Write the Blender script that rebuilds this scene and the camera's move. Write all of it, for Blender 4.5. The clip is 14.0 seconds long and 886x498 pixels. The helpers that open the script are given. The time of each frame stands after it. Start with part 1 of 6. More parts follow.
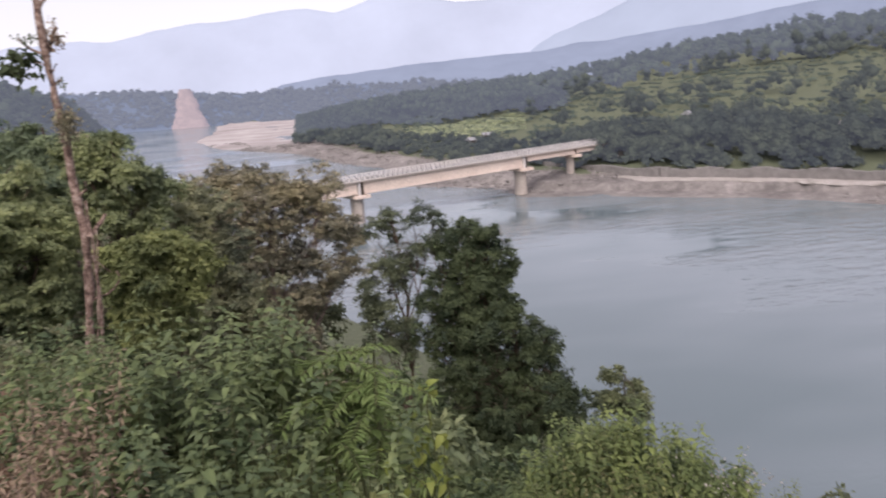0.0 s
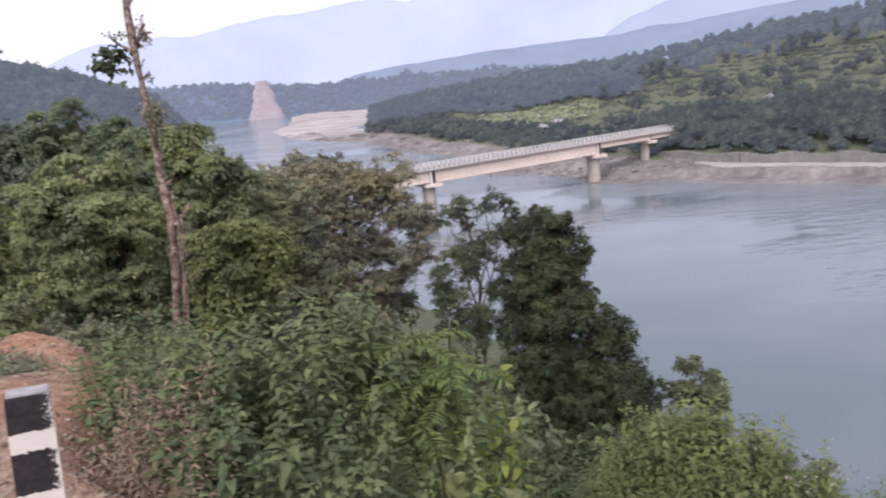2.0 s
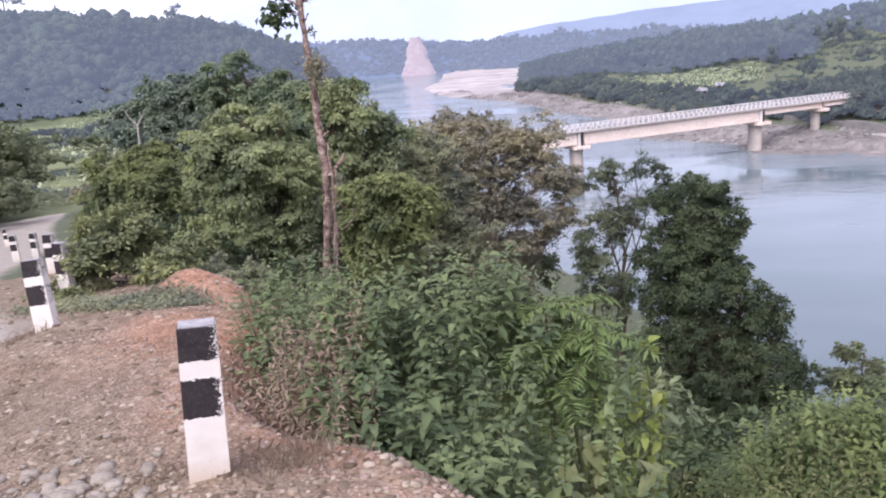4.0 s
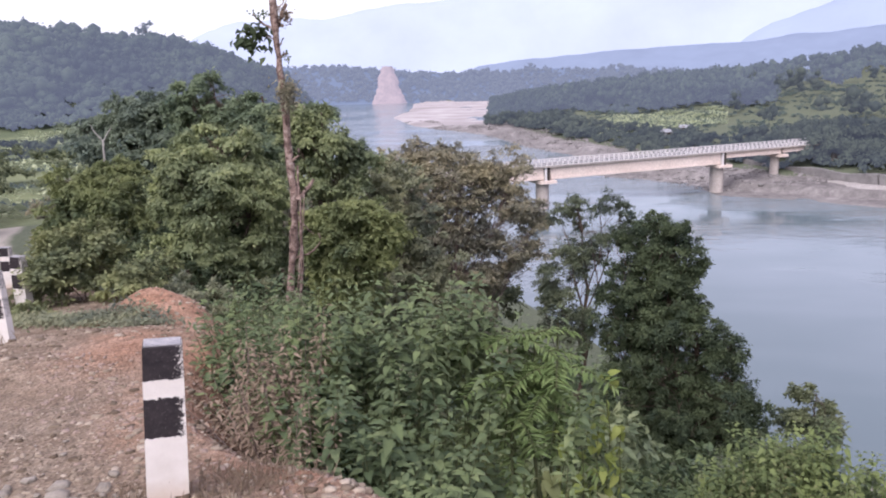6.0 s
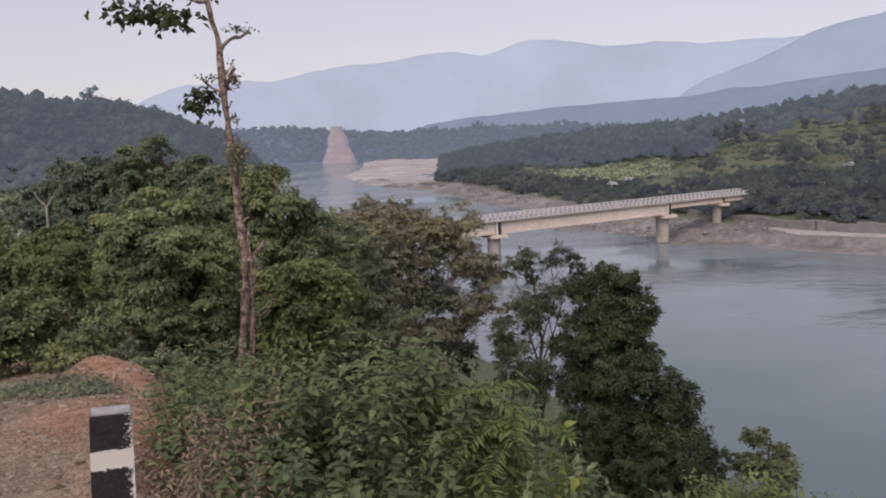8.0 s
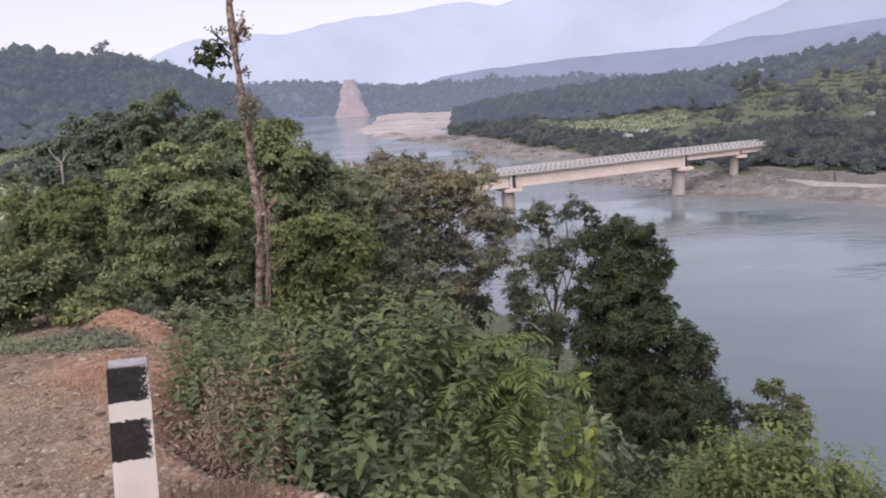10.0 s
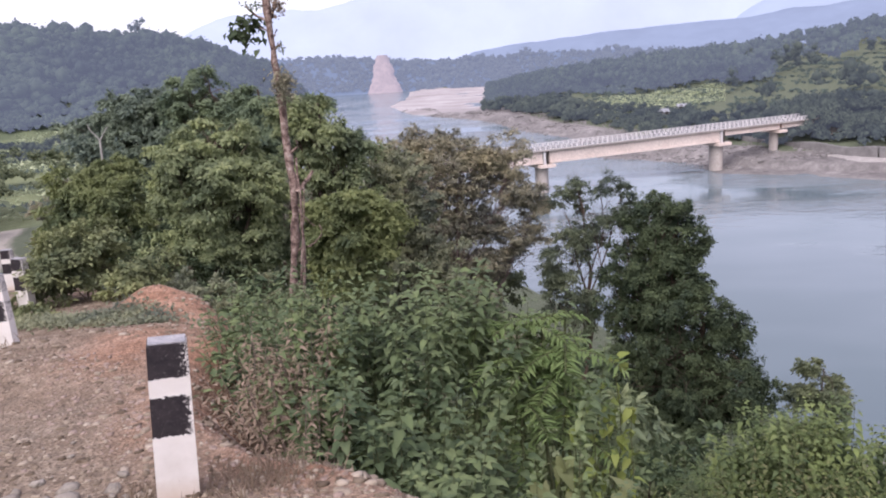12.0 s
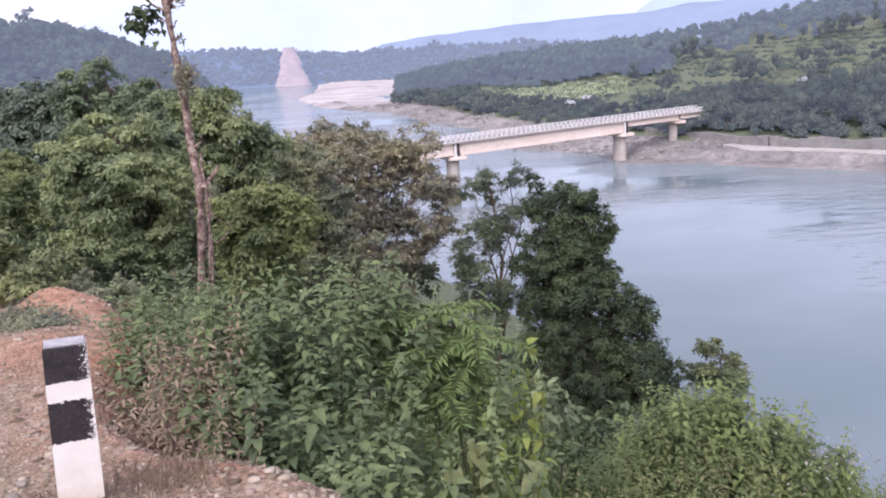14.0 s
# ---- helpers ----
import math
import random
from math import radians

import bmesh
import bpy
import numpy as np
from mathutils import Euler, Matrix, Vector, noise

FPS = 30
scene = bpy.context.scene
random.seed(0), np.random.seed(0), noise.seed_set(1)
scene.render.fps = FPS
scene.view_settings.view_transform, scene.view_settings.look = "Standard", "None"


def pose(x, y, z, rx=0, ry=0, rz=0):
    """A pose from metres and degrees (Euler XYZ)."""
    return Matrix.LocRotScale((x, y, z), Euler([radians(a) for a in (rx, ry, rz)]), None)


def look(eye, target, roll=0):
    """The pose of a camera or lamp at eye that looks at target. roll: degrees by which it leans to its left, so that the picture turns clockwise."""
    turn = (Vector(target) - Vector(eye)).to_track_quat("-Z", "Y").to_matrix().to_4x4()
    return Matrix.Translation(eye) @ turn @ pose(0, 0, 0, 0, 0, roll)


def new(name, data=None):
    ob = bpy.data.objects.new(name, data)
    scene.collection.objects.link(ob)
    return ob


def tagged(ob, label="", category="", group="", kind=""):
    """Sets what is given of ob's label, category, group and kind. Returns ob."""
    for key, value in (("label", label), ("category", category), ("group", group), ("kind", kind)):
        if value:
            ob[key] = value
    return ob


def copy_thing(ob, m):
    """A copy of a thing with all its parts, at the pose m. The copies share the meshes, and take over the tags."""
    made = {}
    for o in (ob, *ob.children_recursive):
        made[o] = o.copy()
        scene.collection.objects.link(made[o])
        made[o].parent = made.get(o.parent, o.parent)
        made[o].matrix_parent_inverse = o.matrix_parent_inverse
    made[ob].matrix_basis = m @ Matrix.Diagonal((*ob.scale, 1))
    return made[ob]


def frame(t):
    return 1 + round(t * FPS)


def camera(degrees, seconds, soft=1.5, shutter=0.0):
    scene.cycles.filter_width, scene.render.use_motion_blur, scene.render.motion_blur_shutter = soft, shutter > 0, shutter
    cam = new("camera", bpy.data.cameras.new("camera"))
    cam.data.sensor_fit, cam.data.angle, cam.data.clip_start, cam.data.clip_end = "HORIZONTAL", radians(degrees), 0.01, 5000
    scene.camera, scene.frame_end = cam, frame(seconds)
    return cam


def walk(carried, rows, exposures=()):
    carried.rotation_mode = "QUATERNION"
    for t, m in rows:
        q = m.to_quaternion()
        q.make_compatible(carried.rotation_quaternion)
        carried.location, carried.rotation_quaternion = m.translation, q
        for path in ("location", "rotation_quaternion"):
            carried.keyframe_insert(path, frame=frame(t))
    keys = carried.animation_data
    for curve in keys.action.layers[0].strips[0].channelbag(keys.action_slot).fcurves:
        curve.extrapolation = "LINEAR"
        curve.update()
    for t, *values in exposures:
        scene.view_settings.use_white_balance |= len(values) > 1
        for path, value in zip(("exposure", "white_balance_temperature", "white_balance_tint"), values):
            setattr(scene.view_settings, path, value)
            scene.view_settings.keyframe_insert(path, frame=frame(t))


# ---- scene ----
cam = camera(59.6, 14.0, soft=1.9, shutter=0.5)
PATH = [
    (0, (0.012, 0.462, 1.628), (0.442, 2.373, 1.225), -4.2),
    (0.5, (-0.005, 0.367, 1.642), (0.308, 2.305, 1.261), -3.6),
    (1, (-0.026, 0.365, 1.638), (0.287, 2.296, 1.222), -4.7),
    (1.5, (-0.02, 0.367, 1.633), (0.28, 2.293, 1.186), -4.3),
    (2, (-0.028, 0.395, 1.635), (0.218, 2.335, 1.217), -5.3),
    (2.5, (-0.07, 0.409, 1.632), (-0.129, 2.365, 1.218), -7.0),
    (3, (-0.072, 0.442, 1.621), (-0.364, 2.357, 1.121), -6.8),
    (3.5, (-0.071, 0.443, 1.623), (-0.28, 2.359, 1.089), -6.3),
    (3.7, (-0.073, 0.453, 1.619), (-0.238, 2.379, 1.106), -5.6),
    (5.8, (-0.102, 0.406, 1.62), (-0.145, 2.358, 1.185), -1.7),
    (6, (-0.1, 0.394, 1.63), (-0.13, 2.35, 1.211), -1.6),
    (6.5, (-0.094, 0.402, 1.635), (-0.086, 2.363, 1.242), -1.3),
    (7, (-0.09, 0.369, 1.642), (0.073, 2.335, 1.312), -1.3),
    (7.5, (-0.095, 0.348, 1.646), (0.017, 2.325, 1.365), -1.4),
    (8, (-0.093, 0.352, 1.637), (0.003, 2.33, 1.357), -2.7),
    (8.5, (-0.108, 0.371, 1.636), (-0.099, 2.347, 1.323), -1.9),
    (9, (-0.096, 0.386, 1.634), (-0.135, 2.354, 1.276), -2.3),
    (9.2, (-0.091, 0.387, 1.629), (-0.1, 2.35, 1.249), -3.0),
    (11.3, (-0.109, 0.425, 1.612), (-0.014, 2.38, 1.203), -2.6),
    (11.5, (-0.121, 0.439, 1.61), (-0.106, 2.391, 1.173), -3.2),
    (12, (-0.118, 0.452, 1.614), (-0.153, 2.401, 1.164), -3.6),
    (12.5, (-0.107, 0.451, 1.607), (-0.025, 2.382, 1.092), -3.8),
    (13, (-0.118, 0.446, 1.607), (-0.124, 2.383, 1.108), -3.4),
    (13.5, (-0.099, 0.434, 1.608), (0.048, 2.366, 1.109), -3.3),
    (14, (-0.092, 0.414, 1.613), (0.094, 2.346, 1.132), -3.5),
]
LIGHT = [(t, e, k + 90, 17 + 3 * (t > 10 or 2.9 < t < 6.6) - 2 * (6.6 < t < 10)) for t, e, k in ((0.0, 0.4, 6600), (0.5, 0.28, 6450), (1.0, 0.36, 6350), (1.5, 0.5, 6300), (2.5, 0.5, 6100), (3.0, 0.67, 6050), (3.7, 0.9, 5900), (5.8, 0.7, 5950), (6.5, 0.5, 6050), (7.0, 0.12, 6250), (7.5, -0.07, 6500), (8.0, -0.14, 6500), (9.0, 0.08, 6450), (11.3, 0.5, 6100), (12.5, 0.8, 5950), (13.0, 0.98, 5900), (14.0, 0.88, 5900))]
walk(cam, [(t, look(eye, target, roll)) for t, eye, target, roll in PATH], LIGHT)

# ---- light ----
world = bpy.data.worlds.new("overcast_sky")
scene.world = world
world.use_nodes = True
wn = world.node_tree
wn.nodes.clear()
sky = wn.nodes.new("ShaderNodeTexSky")
sky.sky_type = "NISHITA"
sky.sun_disc = False
sky.sun_elevation, sky.sun_rotation = radians(44), radians(209)
bg_sky = wn.nodes.new("ShaderNodeBackground")
bg_sky.inputs["Strength"].default_value = 0.05
wn.links.new(sky.outputs[0], bg_sky.inputs["Color"])
bg_cloud = wn.nodes.new("ShaderNodeBackground")
bg_cloud.inputs["Color"].default_value = (0.90, 0.815, 0.87, 1)
bg_cloud.inputs["Strength"].default_value = 0.58
mixw = wn.nodes.new("ShaderNodeAddShader")
outw = wn.nodes.new("ShaderNodeOutputWorld")
wn.links.new(bg_sky.outputs[0], mixw.inputs[0])
wn.links.new(bg_cloud.outputs[0], mixw.inputs[1])
wn.links.new(mixw.outputs[0], outw.inputs["Surface"])
sun = new("sun", bpy.data.lights.new("sun", "SUN"))
sun.data.energy, sun.data.angle, sun.data.color = 3.3, radians(60), (1.0, 0.94, 0.88)
sun.matrix_world = look((-25, -45, 50), (0, 0, 0))


# ---- materials ----
class Mat:
    """A node material under construction."""

    def __init__(self, name):
        self.m = bpy.data.materials.new(name)
        self.m.use_nodes = True
        self.t = self.m.node_tree
        self.p = self.t.nodes["Principled BSDF"]
        self.out = self.t.nodes["Material Output"]
        self.pos = None

    def node(self, kind, **kw):
        n = self.t.nodes.new(kind)
        for k, v in kw.items():
            n.inputs[k.replace("_", " ")].default_value = v
        return n

    def link(self, a, b):
        self.t.links.new(a, b)

    def coords(self):
        if self.pos is None:
            self.pos = self.t.nodes.new("ShaderNodeTexCoord").outputs["Object"]
        return self.pos

    def noise(self, scale, detail=5.0, rough=0.6):
        n = self.node("ShaderNodeTexNoise", Scale=scale, Detail=detail, Roughness=rough)
        self.link(self.coords(), n.inputs["Vector"])
        return n.outputs["Fac"]

    def ramp(self, fac, stops):
        r = self.t.nodes.new("ShaderNodeValToRGB")
        e = r.color_ramp.elements
        while len(e) < len(stops):
            e.new(0.5)
        for el, (p, c) in zip(e, stops):
            el.position = p
            el.color = (*c, 1) if len(c) == 3 else c
        self.link(fac, r.inputs["Fac"])
        return r.outputs["Color"]

    def mix(self, fac, a, b, mode="MIX"):
        n = self.t.nodes.new("ShaderNodeMix")
        n.data_type, n.blend_type = "RGBA", mode
        for sock, v in ((n.inputs[0], fac), (n.inputs[6], a), (n.inputs[7], b)):
            if hasattr(v, "links"):
                self.link(v, sock)
            elif isinstance(v, (int, float)):
                sock.default_value = v
            else:
                sock.default_value = (*v, 1)
        return n.outputs[2]

    def bump(self, height, strength, distance=0.02):
        b = self.node("ShaderNodeBump", Strength=strength, Distance=distance)
        self.link(height, b.inputs["Height"])
        self.link(b.outputs["Normal"], self.p.inputs["Normal"])

    def base(self, col, rough=0.8, spec=0.3):
        if hasattr(col, "links"):
            self.link(col, self.p.inputs["Base Color"])
        else:
            self.p.inputs["Base Color"].default_value = (*col, 1)
        self.p.inputs["Roughness"].default_value = rough
        self.p.inputs["Specular IOR Level"].default_value = spec
        return self


def plain(name, c1, c2, scale=4.0, rough=0.85, bump=0.3, fine=40.0, dist=0.02):
    """A mottled surface: two colours at a coarse scale, a darker grain at a fine one, relief."""
    m = Mat(name)
    col = m.ramp(m.noise(scale), [(0.3, c1), (0.7, c2)])
    grain = m.noise(fine, 3)
    col = m.mix(0.55, col, m.ramp(grain, [(0.25, (0.45, 0.45, 0.45)), (0.7, (1, 1, 1))]), "MULTIPLY")
    m.base(col, rough)
    m.bump(grain, bump, dist)
    return m.m


HAZE_TINT = (0.365, 0.412, 0.565)


def foliage(name, stops, rough=0.62, through_light=0.3, haze_glow=0.0, patch=0.0):
    """Leaves: colour by leaf, a little light through them; far woods also carry distance haze as emission."""
    m = Mat(name)
    g = m.t.nodes.new("ShaderNodeNewGeometry")
    n = len(stops)
    mean = [sum(c[k] for c in stops) / n for k in range(3)]
    stops = [tuple(0.38 * a + 0.62 * b for a, b in zip(c, mean)) for c in stops]
    col = m.ramp(g.outputs["Random Per Island"], [((i + 0.5) / n, c) for i, c in enumerate(stops)])
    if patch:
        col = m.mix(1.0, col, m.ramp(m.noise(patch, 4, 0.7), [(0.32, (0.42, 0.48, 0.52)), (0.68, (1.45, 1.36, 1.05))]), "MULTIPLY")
    m.base(col, rough, 0.14)
    tr = m.t.nodes.new("ShaderNodeBsdfTranslucent")
    m.link(col, tr.inputs["Color"])
    mx = m.node("ShaderNodeMixShader", Fac=through_light)
    m.link(m.p.outputs[0], mx.inputs[1])
    m.link(tr.outputs[0], mx.inputs[2])
    last = mx.outputs[0]
    # distance haze painted on as a faint bluish emission
    if haze_glow:
        m.p.inputs["Emission Color"].default_value = (*HAZE_TINT, 1)
        m.p.inputs["Emission Strength"].default_value = haze_glow / (1 - through_light)
    m.link(last, m.out.inputs["Surface"])
    return m.m


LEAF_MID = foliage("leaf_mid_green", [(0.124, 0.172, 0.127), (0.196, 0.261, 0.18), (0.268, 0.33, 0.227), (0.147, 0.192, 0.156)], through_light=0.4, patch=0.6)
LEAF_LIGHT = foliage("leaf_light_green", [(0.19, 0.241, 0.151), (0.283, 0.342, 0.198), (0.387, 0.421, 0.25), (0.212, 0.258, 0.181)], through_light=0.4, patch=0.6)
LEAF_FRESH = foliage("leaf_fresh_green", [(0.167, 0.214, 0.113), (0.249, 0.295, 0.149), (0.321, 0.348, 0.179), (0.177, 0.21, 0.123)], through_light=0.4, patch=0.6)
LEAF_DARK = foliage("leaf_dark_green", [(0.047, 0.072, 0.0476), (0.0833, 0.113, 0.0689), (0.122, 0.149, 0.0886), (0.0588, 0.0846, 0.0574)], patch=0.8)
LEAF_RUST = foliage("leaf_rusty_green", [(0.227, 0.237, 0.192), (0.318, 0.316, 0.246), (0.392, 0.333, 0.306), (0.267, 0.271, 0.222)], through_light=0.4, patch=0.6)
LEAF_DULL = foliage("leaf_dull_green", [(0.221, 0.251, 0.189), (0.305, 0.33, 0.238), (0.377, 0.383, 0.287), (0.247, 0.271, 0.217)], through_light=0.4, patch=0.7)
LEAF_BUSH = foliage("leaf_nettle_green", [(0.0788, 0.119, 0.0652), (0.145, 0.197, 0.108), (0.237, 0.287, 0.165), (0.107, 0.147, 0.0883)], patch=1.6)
LEAF_FERN = foliage("leaf_fern_green", [(0.106, 0.169, 0.0575), (0.154, 0.215, 0.0784), (0.201, 0.251, 0.0997)])
LEAF_YELLOW = foliage("leaf_yellow_green", [(0.178, 0.232, 0.0553), (0.255, 0.301, 0.0765), (0.323, 0.344, 0.102), (0.136, 0.181, 0.0553)])
LEAF_DRY = foliage("leaf_dry_brown", [(0.224, 0.164, 0.117), (0.335, 0.247, 0.188), (0.211, 0.195, 0.117), (0.435, 0.321, 0.254)], rough=0.8)
LEAF_STRAW = foliage("leaf_straw_green", [(0.15, 0.16, 0.075), (0.21, 0.21, 0.1), (0.25, 0.235, 0.13)], rough=0.8)
LEAF_CROP = foliage("leaf_crop_yellow_green", [(0.294, 0.351, 0.219), (0.387, 0.433, 0.264), (0.48, 0.501, 0.335)], rough=0.8)
# the next four, for far growth, have haze put into their emission
LEAF_BANK = foliage("leaf_far_bank", [(0.045, 0.062, 0.05), (0.06, 0.08, 0.064), (0.08, 0.1, 0.078)], through_light=0.4, haze_glow=0.085, patch=0.05)
LEAF_SCRUB = foliage("leaf_scrub", [(0.0664, 0.0975, 0.0756), (0.0886, 0.122, 0.0946), (0.111, 0.144, 0.113)], through_light=0.4, haze_glow=0.07, patch=0.05)
LEAF_HILL = foliage("leaf_far_hill", [(0.018, 0.032, 0.02), (0.028, 0.046, 0.028), (0.04, 0.056, 0.034)], haze_glow=0.22, patch=0.03)
LEAF_RIDGE = foliage("leaf_far_ridge", [(0.03, 0.04, 0.035), (0.04, 0.05, 0.04)], haze_glow=0.36)
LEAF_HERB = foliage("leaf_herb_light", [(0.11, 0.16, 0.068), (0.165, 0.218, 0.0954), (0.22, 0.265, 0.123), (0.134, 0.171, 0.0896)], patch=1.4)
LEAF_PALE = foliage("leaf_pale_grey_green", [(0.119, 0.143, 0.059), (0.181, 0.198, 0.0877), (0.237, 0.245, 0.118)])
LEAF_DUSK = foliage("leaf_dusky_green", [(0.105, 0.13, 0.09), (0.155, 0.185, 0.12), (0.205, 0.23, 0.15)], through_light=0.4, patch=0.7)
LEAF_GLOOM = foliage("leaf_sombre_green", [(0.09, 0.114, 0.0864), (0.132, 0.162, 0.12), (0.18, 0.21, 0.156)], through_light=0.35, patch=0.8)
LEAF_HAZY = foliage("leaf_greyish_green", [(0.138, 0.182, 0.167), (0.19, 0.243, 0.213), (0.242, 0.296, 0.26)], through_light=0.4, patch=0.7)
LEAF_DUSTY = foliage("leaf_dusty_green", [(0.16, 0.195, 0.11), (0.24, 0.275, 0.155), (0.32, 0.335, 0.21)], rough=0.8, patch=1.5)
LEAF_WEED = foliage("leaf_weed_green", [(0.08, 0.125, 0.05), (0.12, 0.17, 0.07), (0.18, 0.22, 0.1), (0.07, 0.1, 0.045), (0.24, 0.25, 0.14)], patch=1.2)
STEM = plain("green_stem", (0.08, 0.1, 0.04), (0.13, 0.13, 0.06), 6, 0.7, 0.1, 40)
BARK_TWIG = plain("bark_pinkish_grey", (0.16, 0.12, 0.1), (0.3, 0.23, 0.2), 3, 0.9, 0.4, 25)
BARK = plain("bark_brown", (0.07, 0.05, 0.038), (0.13, 0.095, 0.07), 3, 0.9, 0.6, 25)


def gnarled_bark():
    """Pinkish grey bark in pale flakes over dark cracks."""
    m = Mat("bark_pale_mottled")
    flake = m.noise(11, 6, 0.75)
    col = m.ramp(flake, [(0.4, (0.08, 0.055, 0.05)), (0.48, (0.22, 0.155, 0.13)), (0.55, (0.33, 0.25, 0.215)), (0.66, (0.53, 0.455, 0.41))])
    col = m.mix(0.6, col, m.ramp(m.noise(2.2, 3), [(0.35, (0.5, 0.46, 0.44)), (0.65, (1, 0.95, 0.92))]), "MULTIPLY")
    m.base(col, 0.9, 0.2)
    m.bump(flake, 0.8, 0.03)
    return m.m


BARK_PALE = gnarled_bark()
BARK_WHITE = plain("bark_pale_grey", (0.3, 0.29, 0.26), (0.5, 0.48, 0.44), 4, 0.9, 0.4, 20)
CONCRETE = plain("bridge_concrete_beige", (0.68, 0.56, 0.49), (0.78, 0.66, 0.58), 0.25, 0.85, 0.1, 3)
CONCRETE_GREY = plain("pier_concrete_grey", (0.36, 0.32, 0.3), (0.46, 0.41, 0.37), 0.4, 0.9, 0.2, 4)
RAIL_WHITE = plain("railing_white_paint", (0.62, 0.59, 0.58), (0.74, 0.71, 0.70), 1, 0.7, 0.05, 8)
DARK_STEEL = plain("dark_bearing", (0.05, 0.04, 0.035), (0.09, 0.07, 0.06), 2, 0.7, 0.1, 10)
STONE_WALL = plain("masonry_stone", (0.165, 0.157, 0.153), (0.265, 0.252, 0.245), 0.6, 0.95, 0.4, 6, 0.1)
ASPHALT = plain("worn_asphalt", (0.045, 0.045, 0.048), (0.08, 0.078, 0.076), 0.8, 0.9, 0.2, 12)
PATH_SILT = plain("pale_silt", (0.27, 0.25, 0.236), (0.37, 0.347, 0.33), 0.5, 0.95, 0.3, 5, 0.05)
CLOD = plain("earth_clod", (0.24, 0.17, 0.13), (0.4, 0.31, 0.26), 7, 0.95, 0.4, 50)
ROCK = plain("river_rock", (0.14, 0.131, 0.127), (0.26, 0.245, 0.237), 0.8, 0.9, 0.3, 9, 0.05)


def stone_chips():
    """Broken chips of stone: each its own shade of brown, grey or buff."""
    m = Mat("road_chips")
    g = m.t.nodes.new("ShaderNodeNewGeometry")
    col = m.ramp(g.outputs["Random Per Island"], [(0.1, (0.115, 0.086, 0.06)), (0.4, (0.23, 0.182, 0.132)), (0.7, (0.32, 0.262, 0.196)), (0.95, (0.43, 0.366, 0.29))])
    col = m.mix(0.5, col, m.ramp(m.noise(50, 3), [(0.3, (0.6, 0.58, 0.56)), (0.7, (1, 1, 1))]), "MULTIPLY")
    m.base(col, 0.92, 0.2)
    m.bump(m.noise(90, 3), 0.3, 0.01)
    return m.m


PEBBLE = stone_chips()
BROKEN_STONE = plain("broken_pale_stone", (0.24, 0.208, 0.168), (0.38, 0.34, 0.288), 6, 0.9, 0.4, 45)
HOUSE_WHITE = plain("whitewashed_wall", (0.2, 0.2, 0.205), (0.27, 0.265, 0.265), 1, 0.9, 0.05, 9)
ROOF_TIN = plain("tin_roof", (0.24, 0.25, 0.27), (0.33, 0.335, 0.35), 2, 0.5, 0.1, 9)
BLOSSOM = foliage("pale_seed_heads", [(0.35, 0.322, 0.294), (0.434, 0.406, 0.385)], rough=0.9)


def post_paint():
    """White paint with two worn black bands, chips along their edges, soil at the foot."""
    m = Mat("worn_black_and_white_paint")
    sep = m.t.nodes.new("ShaderNodeSeparateXYZ")
    m.link(m.coords(), sep.inputs[0])
    wob = m.node("ShaderNodeMath")
    wob.operation = "MULTIPLY_ADD"
    m.link(m.noise(38, 6, 0.75), wob.inputs[0])
    wob.inputs[1].default_value = 0.05
    m.link(sep.outputs["Z"], wob.inputs[2])
    z = wob.outputs[0]
    r = m.t.nodes.new("ShaderNodeValToRGB")
    r.color_ramp.interpolation = "CONSTANT"
    e = r.color_ramp.elements
    stops = [(0.0, 0), (0.351, 1), (0.531, 0), (0.613, 1), (0.79, 0.75)]
    while len(e) < len(stops):
        e.new(0.5)
    for el, (p, v) in zip(e, stops):
        el.position, el.color = p, (v, v, v, 1)
    m.link(z, r.inputs["Fac"])
    chip = m.ramp(m.noise(60, 8, 0.8), [(0.56, (0, 0, 0)), (0.62, (1, 1, 1))])
    sx = m.node("ShaderNodeMapRange")
    sx.inputs["From Min"].default_value, sx.inputs["From Max"].default_value = 0.035, 0.09
    m.link(sep.outputs["X"], sx.inputs["Value"])
    bare = m.node("ShaderNodeMath")
    bare.operation = "MULTIPLY_ADD"
    m.link(sx.outputs[0], bare.inputs[0])
    bare.inputs[1].default_value = 0.22
    m.link(m.noise(75, 6, 0.8), bare.inputs[2])
    edge = m.ramp(bare.outputs[0], [(0.655, (0, 0, 0)), (0.675, (1, 1, 1))])
    chips = m.mix(1.0, m.mix(0.05, (0, 0, 0), chip), edge, "ADD")
    dark = m.mix(chips, r.outputs["Color"], (0, 0, 0))
    white = m.ramp(m.noise(7), [(0.3, (0.64, 0.6, 0.55)), (0.7, (0.76, 0.72, 0.68))])
    soil = m.node("ShaderNodeMapRange")
    soil.inputs["From Min"].default_value, soil.inputs["From Max"].default_value = 0.16, 0.0
    m.link(z, soil.inputs["Value"])
    white = m.mix(soil.outputs[0], white, (0.5, 0.38, 0.27))
    col = m.mix(dark, white, m.ramp(m.noise(22), [(0.3, (0.016, 0.013, 0.016)), (0.75, (0.04, 0.032, 0.035))]))
    m.base(col, 0.75, 0.3)
    m.bump(m.noise(70, 6), 0.35, 0.01)
    return m.m


POST_PAINT = post_paint()
POST_CAP = plain("worn_mortar_cap", (0.25, 0.25, 0.27), (0.5, 0.48, 0.48), 14, 0.9, 0.4, 70)


